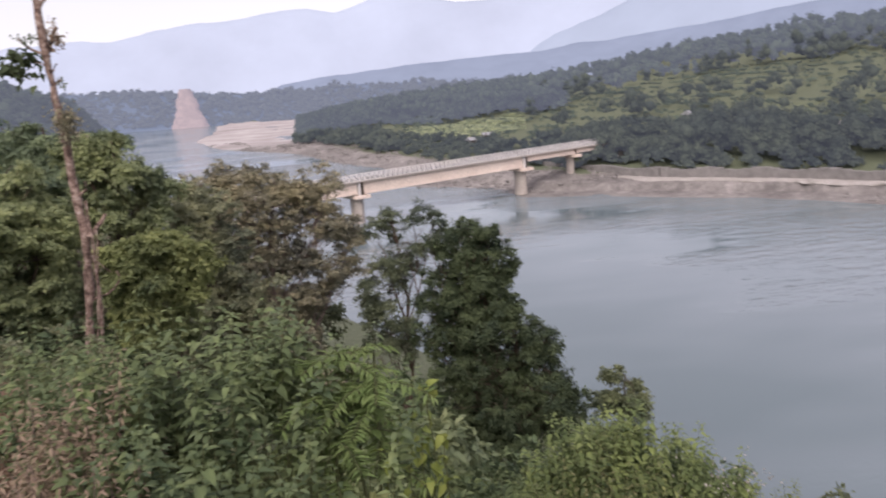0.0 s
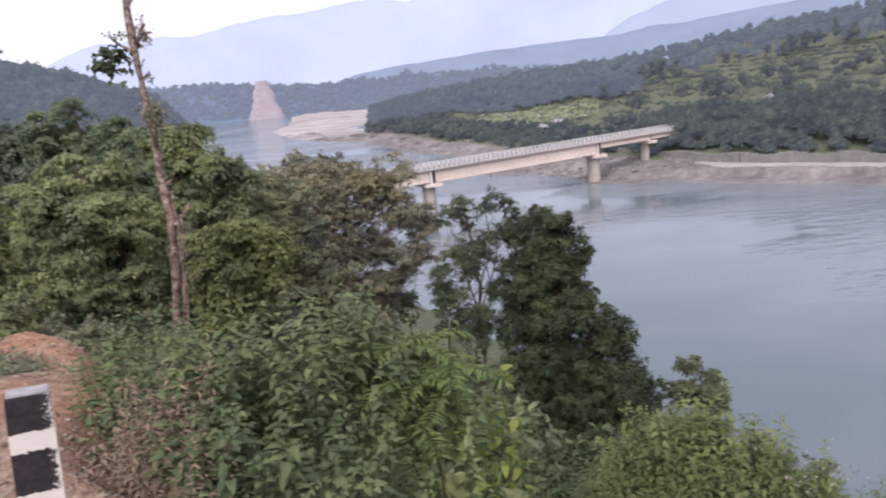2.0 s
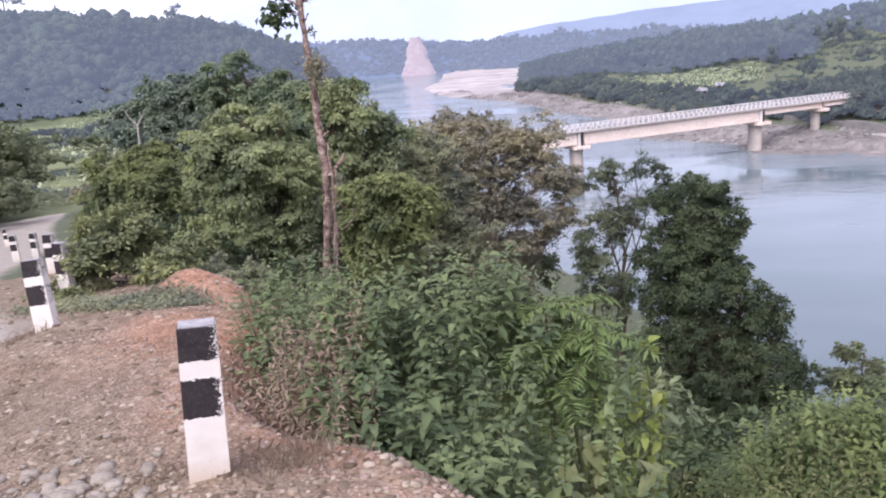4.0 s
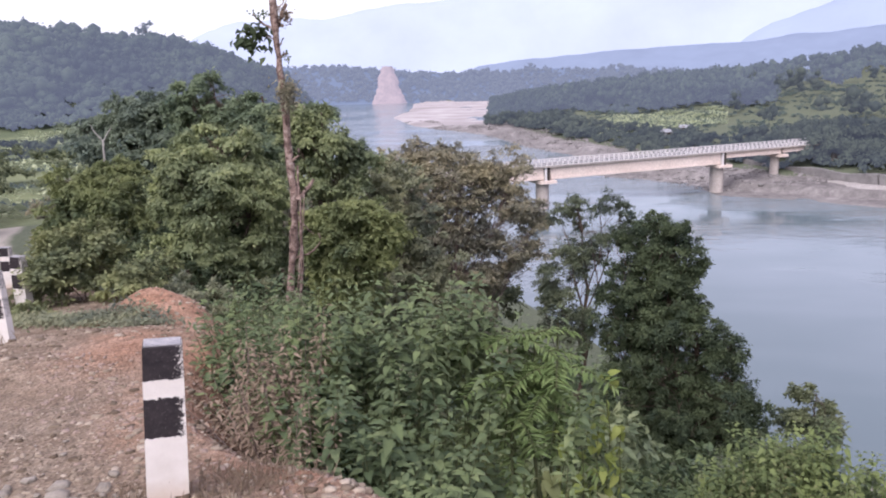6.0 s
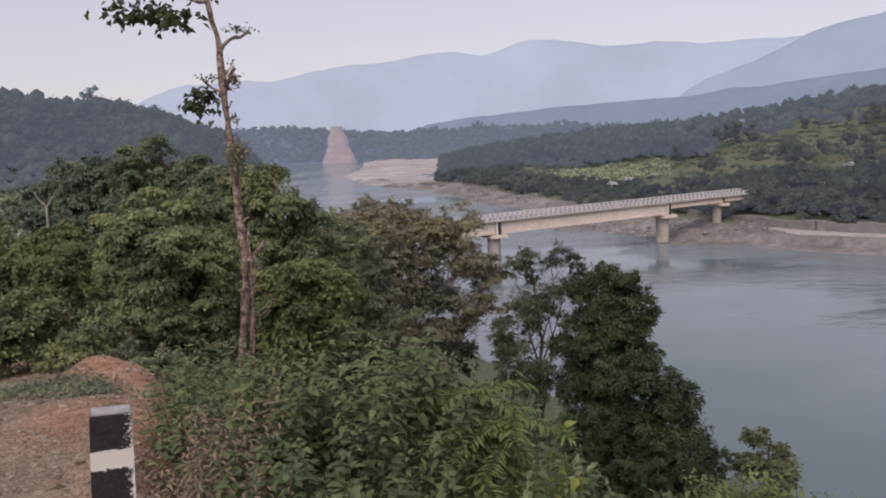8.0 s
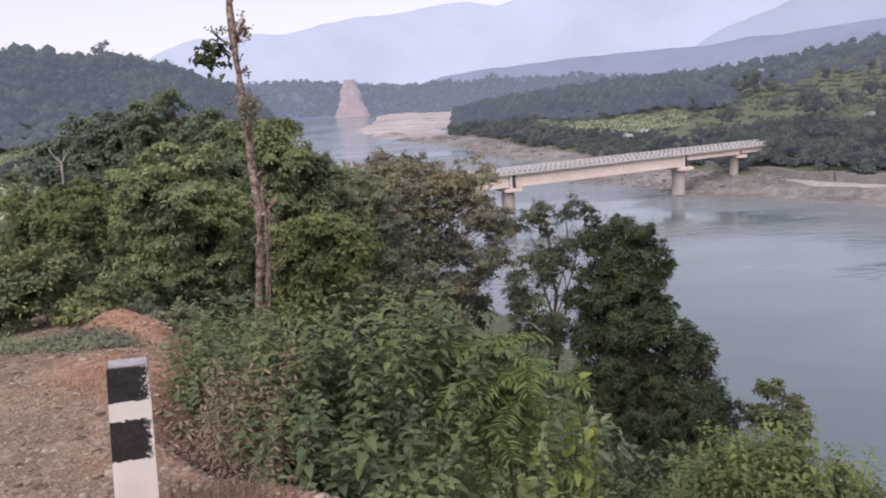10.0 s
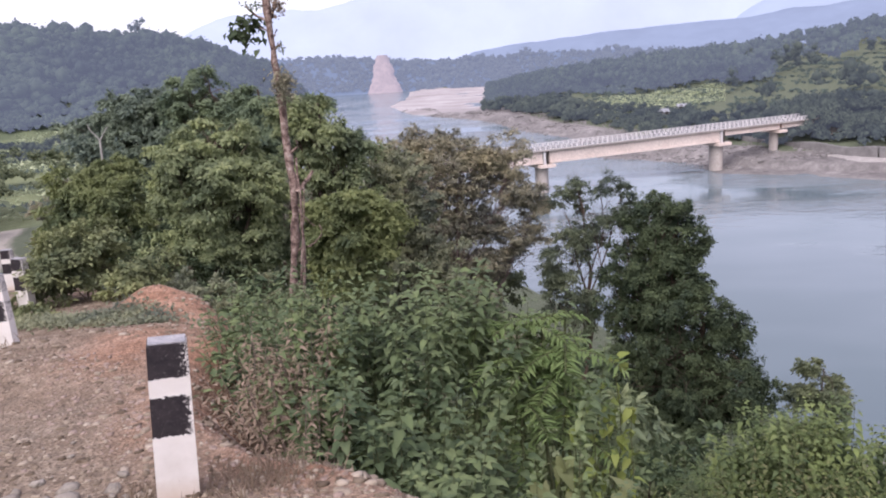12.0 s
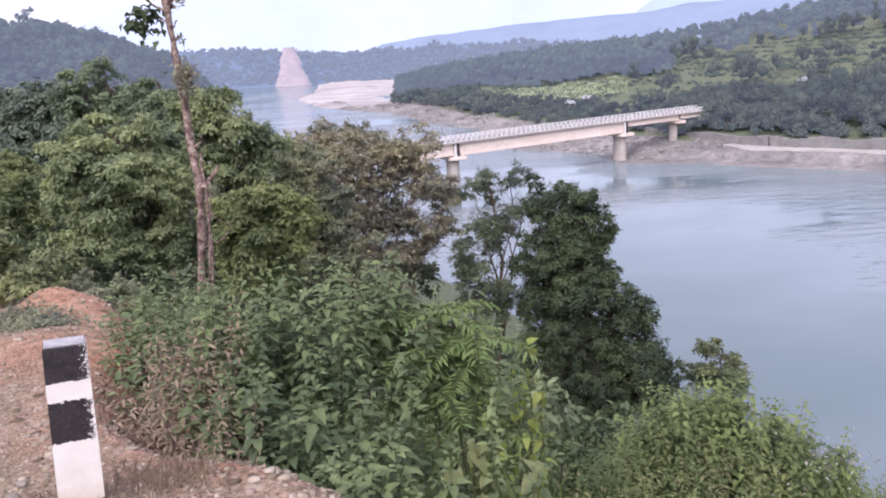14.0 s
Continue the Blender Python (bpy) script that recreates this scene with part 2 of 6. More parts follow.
def water():
    m = Mat("silty_river_water")
    # slow broad ripples, stretched across the stream, and patches of calmer water
    tc = m.node("ShaderNodeMapping")
    tc.inputs["Scale"].default_value = (0.5, 1.0, 1.0)
    m.link(m.coords(), tc.inputs["Vector"])
    n1 = m.node("ShaderNodeTexNoise", Scale=0.55, Detail=4.0, Roughness=0.55)
    n2 = m.node("ShaderNodeTexNoise", Scale=0.035, Detail=3.0, Roughness=0.5)
    for n in (n1, n2):
        m.link(tc.outputs[0], n.inputs["Vector"])
    mask = m.ramp(n2.outputs["Fac"], [(0.46, (0.05, 0.05, 0.05)), (0.58, (1, 1, 1))])
    # the shallow reach upstream runs rougher
    at = m.t.nodes.new("ShaderNodeSeparateXYZ")
    m.link(m.coords(), at.inputs[0])
    up = m.node("ShaderNodeMapRange")
    for key, v in (("From Min", 110), ("From Max", 330), ("To Min", 0.5), ("To Max", 1.6)):
        up.inputs[key].default_value = v
    m.link(at.outputs["Y"], up.inputs["Value"])
    h = m.mix(1.0, m.mix(1.0, n1.outputs["Fac"], mask, "MULTIPLY"), up.outputs[0], "MULTIPLY")
    # calm patches darker: murk, plus the slopes' reflection put into the colour
    m.base(m.ramp(n2.outputs["Fac"], [(0.36, (0.102, 0.137, 0.15)), (0.64, (0.165, 0.2, 0.222))]), 0.09, 0.5)
    m.p.inputs["IOR"].default_value = 1.33
    m.bump(h, 1.0, 0.6)
    return m.m


def ground_cover():
    """Soil, road dust, river gravel, grass and fields, laid out by the 'cover' attribute of the sheet."""
    m = Mat("valley_ground")
    at = m.t.nodes.new("ShaderNodeAttribute")
    at.attribute_name = "cover"
    sep = m.t.nodes.new("ShaderNodeSeparateColor")
    m.link(at.outputs["Color"], sep.inputs[0])
    fine, mid, broad = m.noise(55, 6, 0.7), m.noise(3.2, 6, 0.65), m.noise(0.05, 5, 0.6)

    def edge(ch):
        a = m.node("ShaderNodeMath")
        a.operation = "MULTIPLY_ADD"
        m.link(mid, a.inputs[0])
        a.inputs[1].default_value = 0.5
        m.link(ch, a.inputs[2])
        return m.ramp(a.outputs[0], [(0.68, (0, 0, 0)), (0.82, (1, 1, 1))])

    scrub = m.ramp(mid, [(0.3, (0.08, 0.095, 0.06)), (0.7, (0.125, 0.14, 0.095))])
    grain = m.ramp(fine, [(0.3, (0.5, 0.5, 0.5)), (0.62, (1, 1, 1))])
    soil = m.ramp(mid, [(0.3, (0.22, 0.167, 0.122)), (0.5, (0.285, 0.228, 0.174)), (0.7, (0.355, 0.298, 0.234))])
    ra = m.t.nodes.new("ShaderNodeAttribute")
    ra.attribute_name = "red_earth"
    soil = m.mix(ra.outputs["Fac"], soil, m.ramp(mid, [(0.3, (0.38, 0.21, 0.135)), (0.7, (0.47, 0.3, 0.215))]))
    vo = m.node("ShaderNodeTexVoronoi", Scale=38.0)
    m.link(m.coords(), vo.inputs["Vector"])
    chips = m.ramp(vo.outputs["Color"], [(0.2, (0.55, 0.52, 0.5)), (0.6, (0.95, 0.93, 0.9)), (0.9, (1.3, 1.28, 1.25))])
    soil = m.mix(0.6, soil, chips, "MULTIPLY")
    vb = m.node("ShaderNodeTexVoronoi", Scale=13.0)
    m.link(m.coords(), vb.inputs["Vector"])
    soil = m.mix(0.5, soil, m.ramp(vb.outputs["Color"], [(0.2, (0.6, 0.58, 0.56)), (0.7, (1.1, 1.08, 1.05))]), "MULTIPLY")
    soil = m.mix(0.7, soil, grain, "MULTIPLY")
    stone = vo.outputs["Distance"]
    dust = m.ramp(mid, [(0.3, (0.31, 0.28, 0.24)), (0.7, (0.42, 0.385, 0.335))])
    dust = m.mix(0.5, dust, grain, "MULTIPLY")
    gravel = m.ramp(m.noise(0.5, 8, 0.75), [(0.3, (0.125, 0.121, 0.119)), (0.5, (0.208, 0.2, 0.195)), (0.7, (0.315, 0.303, 0.297))])
    gravel = m.mix(0.75, gravel, m.ramp(m.noise(0.07, 6, 0.7), [(0.36, (0.5, 0.47, 0.46)), (0.62, (1.15, 1.1, 1.07))]), "MULTIPLY")
    dist = m.t.nodes.new("ShaderNodeSeparateXYZ")
    m.link(m.coords(), dist.inputs[0])
    # far bar paler: lighter sand, with distance haze put into its colour too
    hazed_bar = m.node("ShaderNodeMapRange")
    hazed_bar.inputs["From Min"].default_value, hazed_bar.inputs["From Max"].default_value = 380, 520
    m.link(dist.outputs["Y"], hazed_bar.inputs["Value"])
    gravel = m.mix(hazed_bar.outputs[0], gravel, m.ramp(m.noise(0.03, 6, 0.7), [(0.35, (0.24, 0.215, 0.21)), (0.5, (0.33, 0.302, 0.298)), (0.65, (0.42, 0.392, 0.388))]))
    field = m.ramp(broad, [(0.3, (0.08, 0.1, 0.062)), (0.5, (0.125, 0.148, 0.085)), (0.7, (0.2, 0.222, 0.12))])
    field = m.mix(0.6, field, m.ramp(m.noise(0.6, 5, 0.7), [(0.3, (0.45, 0.5, 0.4)), (0.65, (1, 1, 1))]), "MULTIPLY")
    alpha = at.outputs["Alpha"]
    col = m.mix(edge(sep.outputs[0]), scrub, soil)
    soft = m.node("ShaderNodeMath")
    soft.operation = "MULTIPLY_ADD"
    m.link(mid, soft.inputs[0])
    soft.inputs[1].default_value = 0.6
    m.link(alpha, soft.inputs[2])
    col = m.mix(m.ramp(soft.outputs[0], [(0.45, (0, 0, 0)), (1.0, (1, 1, 1))]), col, dust)
    col = m.mix(edge(sep.outputs[1]), col, field)
    col = m.mix(edge(sep.outputs[2]), col, gravel)
    m.base(col, 0.95, 0.15)
    m.bump(m.mix(0.5, m.mix(0.4, mid, fine), stone), 0.8, 0.045)
    return m.m


# ---- terrain ----
WATER_Z = -23.0
RIGHT_BANK = [(190, -400), (148, 0), (110, 92), (95, 122), (82, 136), (72, 147), (61.5, 156), (53.5, 161), (53, 176), (45, 192), (37, 198), (37.5, 258), (27.5, 294), (16, 368), (0, 408), (-23, 463), (-46, 590), (-44, 700), (-42, 800), (-45, 1000), (-30, 1052)]
LEFT_BANK = [(90, -400), (40, -40), (33, 0), (24, 30), (13, 60), (0, 95), (-25, 160), (-58, 260), (-82, 360), (-108, 480), (-121, 600), (-135, 800), (-155, 900), (-230, 980), (-370, 1030), (-260, 1046), (-140, 1046), (-55, 1052), (-30, 1052)]
SHELF = [(6, -40), (2.6, -4), (1.3, 0), (0.35, 2.2), (-0.2, 3.05), (-0.45, 3.4), (-0.72, 3.75), (-1.02, 4.0), (-1.35, 4.2), (-1.75, 4.6), (-2.2, 5.5), (-2.4, 7), (-2.75, 8), (-3.25, 9.3), (-4.5, 10.4), (-6.4, 12.6), (-9.2, 18), (-13.4, 27), (-20, 38), (-28, 54), (-50, 80), (-90, 110), (-300, 150)]
WALL_LINE = [(112, 118), (100, 137), (85, 154), (77, 170), (72, 190)]


def lattice(ix, iy, seed):
    h = (ix.astype(np.int64) * 374761393 + iy.astype(np.int64) * 668265263 + seed * 974634541) & 0x7FFFFFFF
    h = ((h ^ (h >> 13)) * 1274126177) & 0x7FFFFFFF
    return ((h ^ (h >> 16)) & 0xFFFF) / 65535.0


def waves(x, y, scale, octaves=4, seed=1):
    """Value noise in -1..1, the largest wave 'scale' metres long."""
    out, amp, total = np.zeros_like(x), 1.0, 0.0
    for k in range(octaves):
        u, v = x / scale * 2**k, y / scale * 2**k
        iu, iv = np.floor(u), np.floor(v)
        fu, fv = u - iu, v - iv
        fu, fv = fu * fu * (3 - 2 * fu), fv * fv * (3 - 2 * fv)
        a, b = lattice(iu, iv, seed + k), lattice(iu + 1, iv, seed + k)
        c, d = lattice(iu, iv + 1, seed + k), lattice(iu + 1, iv + 1, seed + k)
        out += amp * (a + (b - a) * fu + (c - a) * fv + (a - b - c + d) * fu * fv)
        total, amp = total + amp, amp * 0.5
    return out / total * 2 - 1


def to_line(x, y, line):
    """Distance to a polyline, and the side: positive to the right of it as it runs."""
    best, side = np.full_like(x, 1e9), np.zeros_like(x)
    for (ax, ay), (bx, by) in zip(line, line[1:]):
        dx, dy = bx - ax, by - ay
        t = np.clip(((x - ax) * dx + (y - ay) * dy) / (dx * dx + dy * dy), 0, 1)
        px, py = x - ax - t * dx, y - ay - t * dy
        d = np.hypot(px, py)
        s = np.sign(px * dy - py * dx)
        near = d < best
        best, side = np.where(near, d, best), np.where(near, s, side)
    return best, side


def inside(x, y, ring):
    odd = np.zeros(x.shape, bool)
    for (ax, ay), (bx, by) in zip(ring, ring[1:] + ring[:1]):
        with np.errstate(divide="ignore", invalid="ignore"):
            cross = ((ay > y) != (by > y)) & (x < (bx - ax) * (y - ay) / (by - ay) + ax)
        odd ^= cross
    return odd


def smooth(a, b, v):
    t = np.clip((v - a) / (b - a), 0, 1)
    return t * t * (3 - 2 * t)


RIVER = RIGHT_BANK + LEFT_BANK[::-1]


def plots(x, y):
    """Under 1 on the cropped plots across the river."""
    return ((np.degrees(np.arctan2(x, y)) - 15.0) / 4.4) ** 4 + ((np.hypot(x, y) - 318) / 40) ** 4


def terrain(x, y):
    """Height and cover (soil, field, gravel, dust) of the ground at x, y."""
    x, y = np.asarray(x, float), np.asarray(y, float)
    r = np.hypot(x, y)
    dr, _ = to_line(x, y, RIGHT_BANK)
    dl, _ = to_line(x, y, LEFT_BANK)
    de, se = to_line(x, y, SHELF)
    ragged = de * np.where(se == 0, 1, se) + 0.13 * waves(x, y, 0.9, 3, 29) * smooth(20, 8, r)
    de, se = np.abs(ragged), np.sign(ragged)
    wet = inside(x, y, RIVER)
    # far side of the river; beyond the first bend a flat gravel bar lies before the wood
    bar = smooth(390, 450, y)
    de_r = dr * (1 - bar) + (np.clip(x - 0.05 * y, 0, None) + np.minimum(dr, 5)) * bar
    n30, n8 = waves(x, y, 60, 4, 3), waves(x, y, 9, 3, 7)
    zr = np.interp(de_r, [0, 5, 8.2, 9.1, 15, 26, 40, 80, 110, 150, 250, 400, 700, 1200, 2500, 5000], [-23.2, -22.6, -22.35, -20.9, -20.7, -18.5, -15.2, -12.4, -9.0, -6, -1, 6, -4, -20, -30, -30])
    zr = zr + (0.35 * waves(x, y, 5, 3, 15) + 0.5 * waves(x, y, 14, 2, 16)) * np.interp(de_r, [1, 5, 20, 40], [0, 1, 1, 0])
    az = np.degrees(np.arctan2(x, y))
    zr = zr + smooth(21, 31, az) * np.interp(de_r, [130, 260, 450, 700, 1200], [0, 9, 21, 22, 0])
    far = smooth(800, 1000, r)
    zr = zr * (1 - far) - 22.0 * far
    zr = zr + n30 * np.interp(dr, [20, 120, 400], [0.1, 1.5, 4])
    # terraces on the far slope
    st = np.floor(zr / 1.6) * 1.6 + 1.6 * smooth(0.75, 1.0, zr / 1.6 - np.floor(zr / 1.6))
    zr = zr + (st - zr) * smooth(42, 60, dr) * smooth(260, 180, dr) * smooth(600, 450, r)
    # near side: road shelf, slope below it, river terrace, wooded hill
    shelf = np.interp(r, [0, 3.5, 7.8, 11, 18, 37, 45, 60, 90, 200, 300, 380, 430, 520, 900, 5000], [-0.05, -0.17, -0.63, -1.06, -2.0, -4.85, -5.5, -7, -8.2, -6.6, -0.7, 2.5, 14, 34, 30, -20])
    bank = np.interp(dl, [0, 4, 25, 60, 150, 400], [-23.2, -19, 9, 18, 26.5, 27])
    bank = np.where(y > 975, np.interp(dl, [0, 30, 60, 150, 600, 3000], [-23.2, -22, -24, -26, -28, -30]), bank)
    drop = np.interp(de, [0, 0.12, 0.4, 1.2, 3, 8, 16, 30, 45], [0, 0.07, 0.36, 1.1, 2.3, 5.0, 8.6, 14.5, 22])
    slope = np.maximum(shelf - drop, np.minimum(-23.2 + dl * 0.9, -12.5))
    near = np.where(se > 0, slope, shelf)
    hill = smooth(300, 420, r)
    near = near * (1 - hill) + np.minimum(bank, near + 60) * hill
    near = near + n30 * np.interp(r, [30, 200, 500], [0, 0.6, 5]) + n8 * np.interp(r, [4, 15, 60], [0, 0.15, 0.4])
    # rough little humps at the shelf's edge
    near = near + (0.26 * np.exp(-(((x + 3.66) / 0.36) ** 2 + ((y - 8.95) / 0.55) ** 2)) + 0.2 * np.exp(-(((x + 3.2) / 0.4) ** 2 + ((y - 8.5) / 0.5) ** 2))) * (1 + 0.4 * waves(x, y, 0.7, 3, 19))
    # the heap of fill beside the posts, which breaks off towards a dip
    near = near + 0.16 * np.exp(-(((x + 3.45) / 0.85) ** 4 + ((y - 6.7) / 0.95) ** 4)) * (1 + 0.35 * waves(x, y, 0.8, 3, 37))
    near = near + 0.05 * waves(x, y, 1.1, 4, 11) * np.interp(r, [1, 4, 20], [0.4, 1, 1])
    # soil banked up round the first post
    near = near + 0.05 * np.exp(-(((x + 1.42) / 0.3) ** 2 + ((y - 3.52) / 0.3) ** 2))
    # green fields beyond the road lie in low steps
    lie = near + 0.5 * n30
    step = np.floor(lie / 0.9) * 0.9 + 0.9 * smooth(0.8, 1.0, lie / 0.9 - np.floor(lie / 0.9)) - 0.5 * n30
    near = near + (step - near) * smooth(70, 90, r) * smooth(300, 260, r) * (se <= 0)
    near = np.where((x > 0) & (r > 450), -26.0, near)
    # unseen hillside behind the eye and road, added to block light from there
    behind = np.clip(-0.88 * x - 0.46 * y - 6.5, 0, 45)
    near = near + behind * 0.95 * smooth(14, 4, y) * (r < 400)
    z = np.where((dr < dl) & ~((y < 0) & (x < 0)), zr, near)
    bed = -23.2 - np.minimum(np.minimum(dl, dr) * 0.15, 1.6)
    z = np.where(wet, bed, z)
    # cover
    soil = np.where(se <= 0, 1.0, np.interp(de, [0, 0.35, 0.7], [1, 0.75, 0])) * (r < 16)
    soil = np.maximum(soil, np.exp(-(((x + 3.2) / 0.8) ** 2 + ((y - 8.4) / 1.2) ** 2)))
    dust = np.where(se <= 0, np.interp(de, [1.7, 2.6, 12, 15], [0, 1, 1, 0]), 0) * (r < 62)
    field = np.where((r > 58) & (r < 340) & (dr > dl) & (dl > 30), 0.6 + 0.4 * smooth(-0.35, 0.2, waves(x, y, 70, 3, 21)), 0)
    rf = np.where((dr < dl) & (dr > 44) & (dr < 300) & (y < 400), smooth(0.15, 0.5, waves(x, y, 60, 3, 33)) * 0.22, 0)
    rf = np.maximum(rf, np.where((dr < dl), np.exp(-(plots(x, y) / 0.9) ** 2), 0))
    rf = np.maximum(rf, np.where((dr < dl), np.exp(-(((az - 24.2) / 1.8) ** 4 + ((r - 235) / 12) ** 4)), 0))
    reach = np.interp(y, [150, 200, 240, 360, 400], [1.0, 0.9, 0.85, 0.85, 1.5])
    gravel = np.where(dr < dl, np.interp(dr / reach, [0, 12, 18, 24], [1, 1, 0.6, 0]), 0)
    gravel = np.where((dr < dl) & (y > 400) & (y < 1075) & (de_r < 9), 1.0, gravel)
    gravel = np.where(wet, 0.8, gravel)
    red = np.where(se <= 0, np.interp(de, [0, 0.2, 0.6], [0.9, 0.6, 0.05]), np.interp(de, [0.3, 1.0], [1, 0])) * smooth(16, 9, r) * (0.3 + 0.7 * smooth(-0.3, 0.4, waves(x, y, 1.6, 3, 23)))
    red = np.maximum(red, np.maximum(np.exp(-(((x + 3.45) / 0.7) ** 4 + ((y - 8.9) / 1.25) ** 4)), 0.9 * np.exp(-(((x + 2.85) / 0.45) ** 2 + ((y - 6.5) / 0.7) ** 2))))
    return z, np.stack([soil * (r < 62), np.maximum(field, rf), gravel, dust], -1), red


def height(x, y):
    return float(terrain(np.array([float(x)]), np.array([float(y)]))[0][0])


# ---- mesh helpers ----
def mesh(name, verts, faces, mat, smooth_shade=False):
    me = bpy.data.meshes.new(name)
    verts = np.asarray(verts, np.float32)
    faces = np.asarray(faces, np.int32)
    me.vertices.add(len(verts))
    me.vertices.foreach_set("co", verts.ravel())
    k = faces.shape[1]
    me.loops.add(faces.size)
    me.loops.foreach_set("vertex_index", faces.ravel())
    me.polygons.add(len(faces))
    me.polygons.foreach_set("loop_start", np.arange(0, faces.size, k, dtype=np.int32))
    me.polygons.foreach_set("loop_total", np.full(len(faces), k, np.int32))
    if smooth_shade:
        me.polygons.foreach_set("use_smooth", np.ones(len(faces), bool))
    me.update(calc_edges=True)
    me.materials.append(mat)
    return me


def thing(name, label, category, m=None, group="", kind=""):
    ob = tagged(new(name), label, category, group, kind)
    if m is not None:
        ob.matrix_basis = m
    return ob


def child(name, me, parent, label=""):
    ob = new(name, me)
    ob.parent = parent
    if label:
        ob["label"] = label
    return ob


def part(name, bm, mat, parent, label=""):
    me = bpy.data.meshes.new(name)
    bm.to_mesh(me)
    bm.free()
    me.materials.append(mat)
    return child(name, me, parent, label)


def box(bm, lo, hi, bevel=0.0, turn=None):
    c = [(a + b) / 2 for a, b in zip(lo, hi)]
    s = [b - a for a, b in zip(lo, hi)]
    m = Matrix.Translation(c) @ Matrix.Diagonal((*s, 1))
    got = bmesh.ops.create_cube(bm, size=1, matrix=(turn @ m) if turn else m)
    if bevel:
        edges = list({e for v in got["verts"] for e in v.link_edges})
        bmesh.ops.bevel(bm, geom=edges, offset=bevel, segments=2, affect="EDGES", profile=0.6)


def tubes(paths, sides=6):
    """Tapered tubes: each path is an array of points and an array of radii."""
    V, Fc, base = [], [], 0
    ang = np.arange(sides) / sides * 2 * np.pi
    for pts, rad in paths:
        pts, rad = np.asarray(pts, float), np.asarray(rad, float)
        d = np.gradient(pts, axis=0)
        d /= np.linalg.norm(d, axis=1)[:, None] + 1e-9
        ref = np.where(np.abs(d[:, 2:3]) > 0.9, np.array([[1.0, 0, 0]]), np.array([[0, 0, 1.0]]))
        u = np.cross(d, ref)
        u /= np.linalg.norm(u, axis=1)[:, None] + 1e-9
        v = np.cross(d, u)
        ring = pts[:, None] + rad[:, None, None] * (np.cos(ang)[None, :, None] * u[:, None] + np.sin(ang)[None, :, None] * v[:, None])
        V.append(ring.reshape(-1, 3))
        n = len(pts)
        for i in range(n - 1):
            for j in range(sides):
                a, b = base + i * sides + j, base + i * sides + (j + 1) % sides
                Fc.append((a, b, b + sides, a + sides))
        base += n * sides
    return np.concatenate(V), np.array(Fc)


def leaf_mesh(rng, P, size, mat, name="leaves", out=None, droop=0.3, width=0.5, fold=0.18, flat=0.5, face=None, fine=False):
    """One folded, pointed leaf at each of the points P, its tip towards 'out', facing mostly up or towards 'face'."""
    n = len(P)
    a = rng.normal(size=(n, 3))
    if out is not None:
        a = a * 0.6 + out
    a[:, 2] -= droop
    a /= np.linalg.norm(a, axis=1)[:, None]
    up = rng.normal(size=(n, 3)) * (1 - flat)
    up = up + flat * 1.6 * (np.array([[0, 0, 1.0]]) if face is None else face)
    s = np.cross(a, up)
    s /= np.linalg.norm(s, axis=1)[:, None] + 1e-9
    nn = np.cross(s, a)
    L = (np.asarray(size) * rng.uniform(0.65, 1.3, n))[:, None]
    W = L * width
    if fine == "lobed":
        # five pointed lobes round the stalk's end
        ang = np.radians([-128, -104, -80, -52, -27, 0, 27, 52, 80, 104, 128])
        far = np.array([0.34, 0.62, 0.32, 0.86, 0.4, 1.0, 0.4, 0.86, 0.32, 0.62, 0.34])
        along, across = far * np.cos(ang), far * np.sin(ang) * 0.85
        hang = -0.22 * far**2 + 0.05 * (far < 0.45)
        tip = P[:, None] + (0.25 + along)[None, :, None] * (a * L)[:, None] + across[None, :, None] * (s * L)[:, None] + hang[None, :, None] * (nn * L)[:, None]
        v = np.concatenate([(P + a * L * 0.25)[:, None], tip], 1).reshape(-1, 3)
        k = np.array([[0, q + 1, q + 2] for q in range(10)])
        return mesh(name, v, (np.arange(n)[:, None, None] * 12 + k[None]).reshape(-1, 3), mat)
    if fine:
        # a heart-shaped leaf with a sunk midrib, a wavy rim and a hanging tip
        w0, w1, w2 = s * W * 0.34, s * W * 0.5, s * W * 0.3
        up0, up1, up2 = nn * L * fold * 0.6, nn * L * fold, nn * L * (fold * 0.3 - 0.08)
        v = np.stack([P + a * L * 0.06, P + w0 - a * L * 0.02 + up0, P - w0 - a * L * 0.02 + up0, P + a * L * 0.3 + w1 + up1, P + a * L * 0.3 - w1 + up1, P + a * L * 0.66 + w2 + up2, P + a * L * 0.66 - w2 + up2, P + a * L - nn * L * 0.3, P + a * L * 0.3, P + a * L * 0.66 - nn * L * 0.08], 1).reshape(-1, 3)
        k = np.array([[0, 1, 3], [0, 3, 8], [0, 8, 4], [0, 4, 2], [3, 5, 9], [3, 9, 8], [8, 9, 6], [8, 6, 4], [5, 7, 9], [9, 7, 6]])
        return mesh(name, v, (np.arange(n)[:, None, None] * 10 + k[None]).reshape(-1, 3), mat)
    v = np.stack([P, P + a * L * 0.42 + s * W * 0.5 + nn * L * fold, P + a * L - nn * L * 0.1, P + a * L * 0.42 - s * W * 0.5 + nn * L * fold], 1).reshape(-1, 3)
    i = np.arange(n)[:, None] * 4
    f = np.concatenate([i + np.array([[0, 1, 2]]), i + np.array([[0, 2, 3]])], 0)
    return mesh(name, v, f, mat)


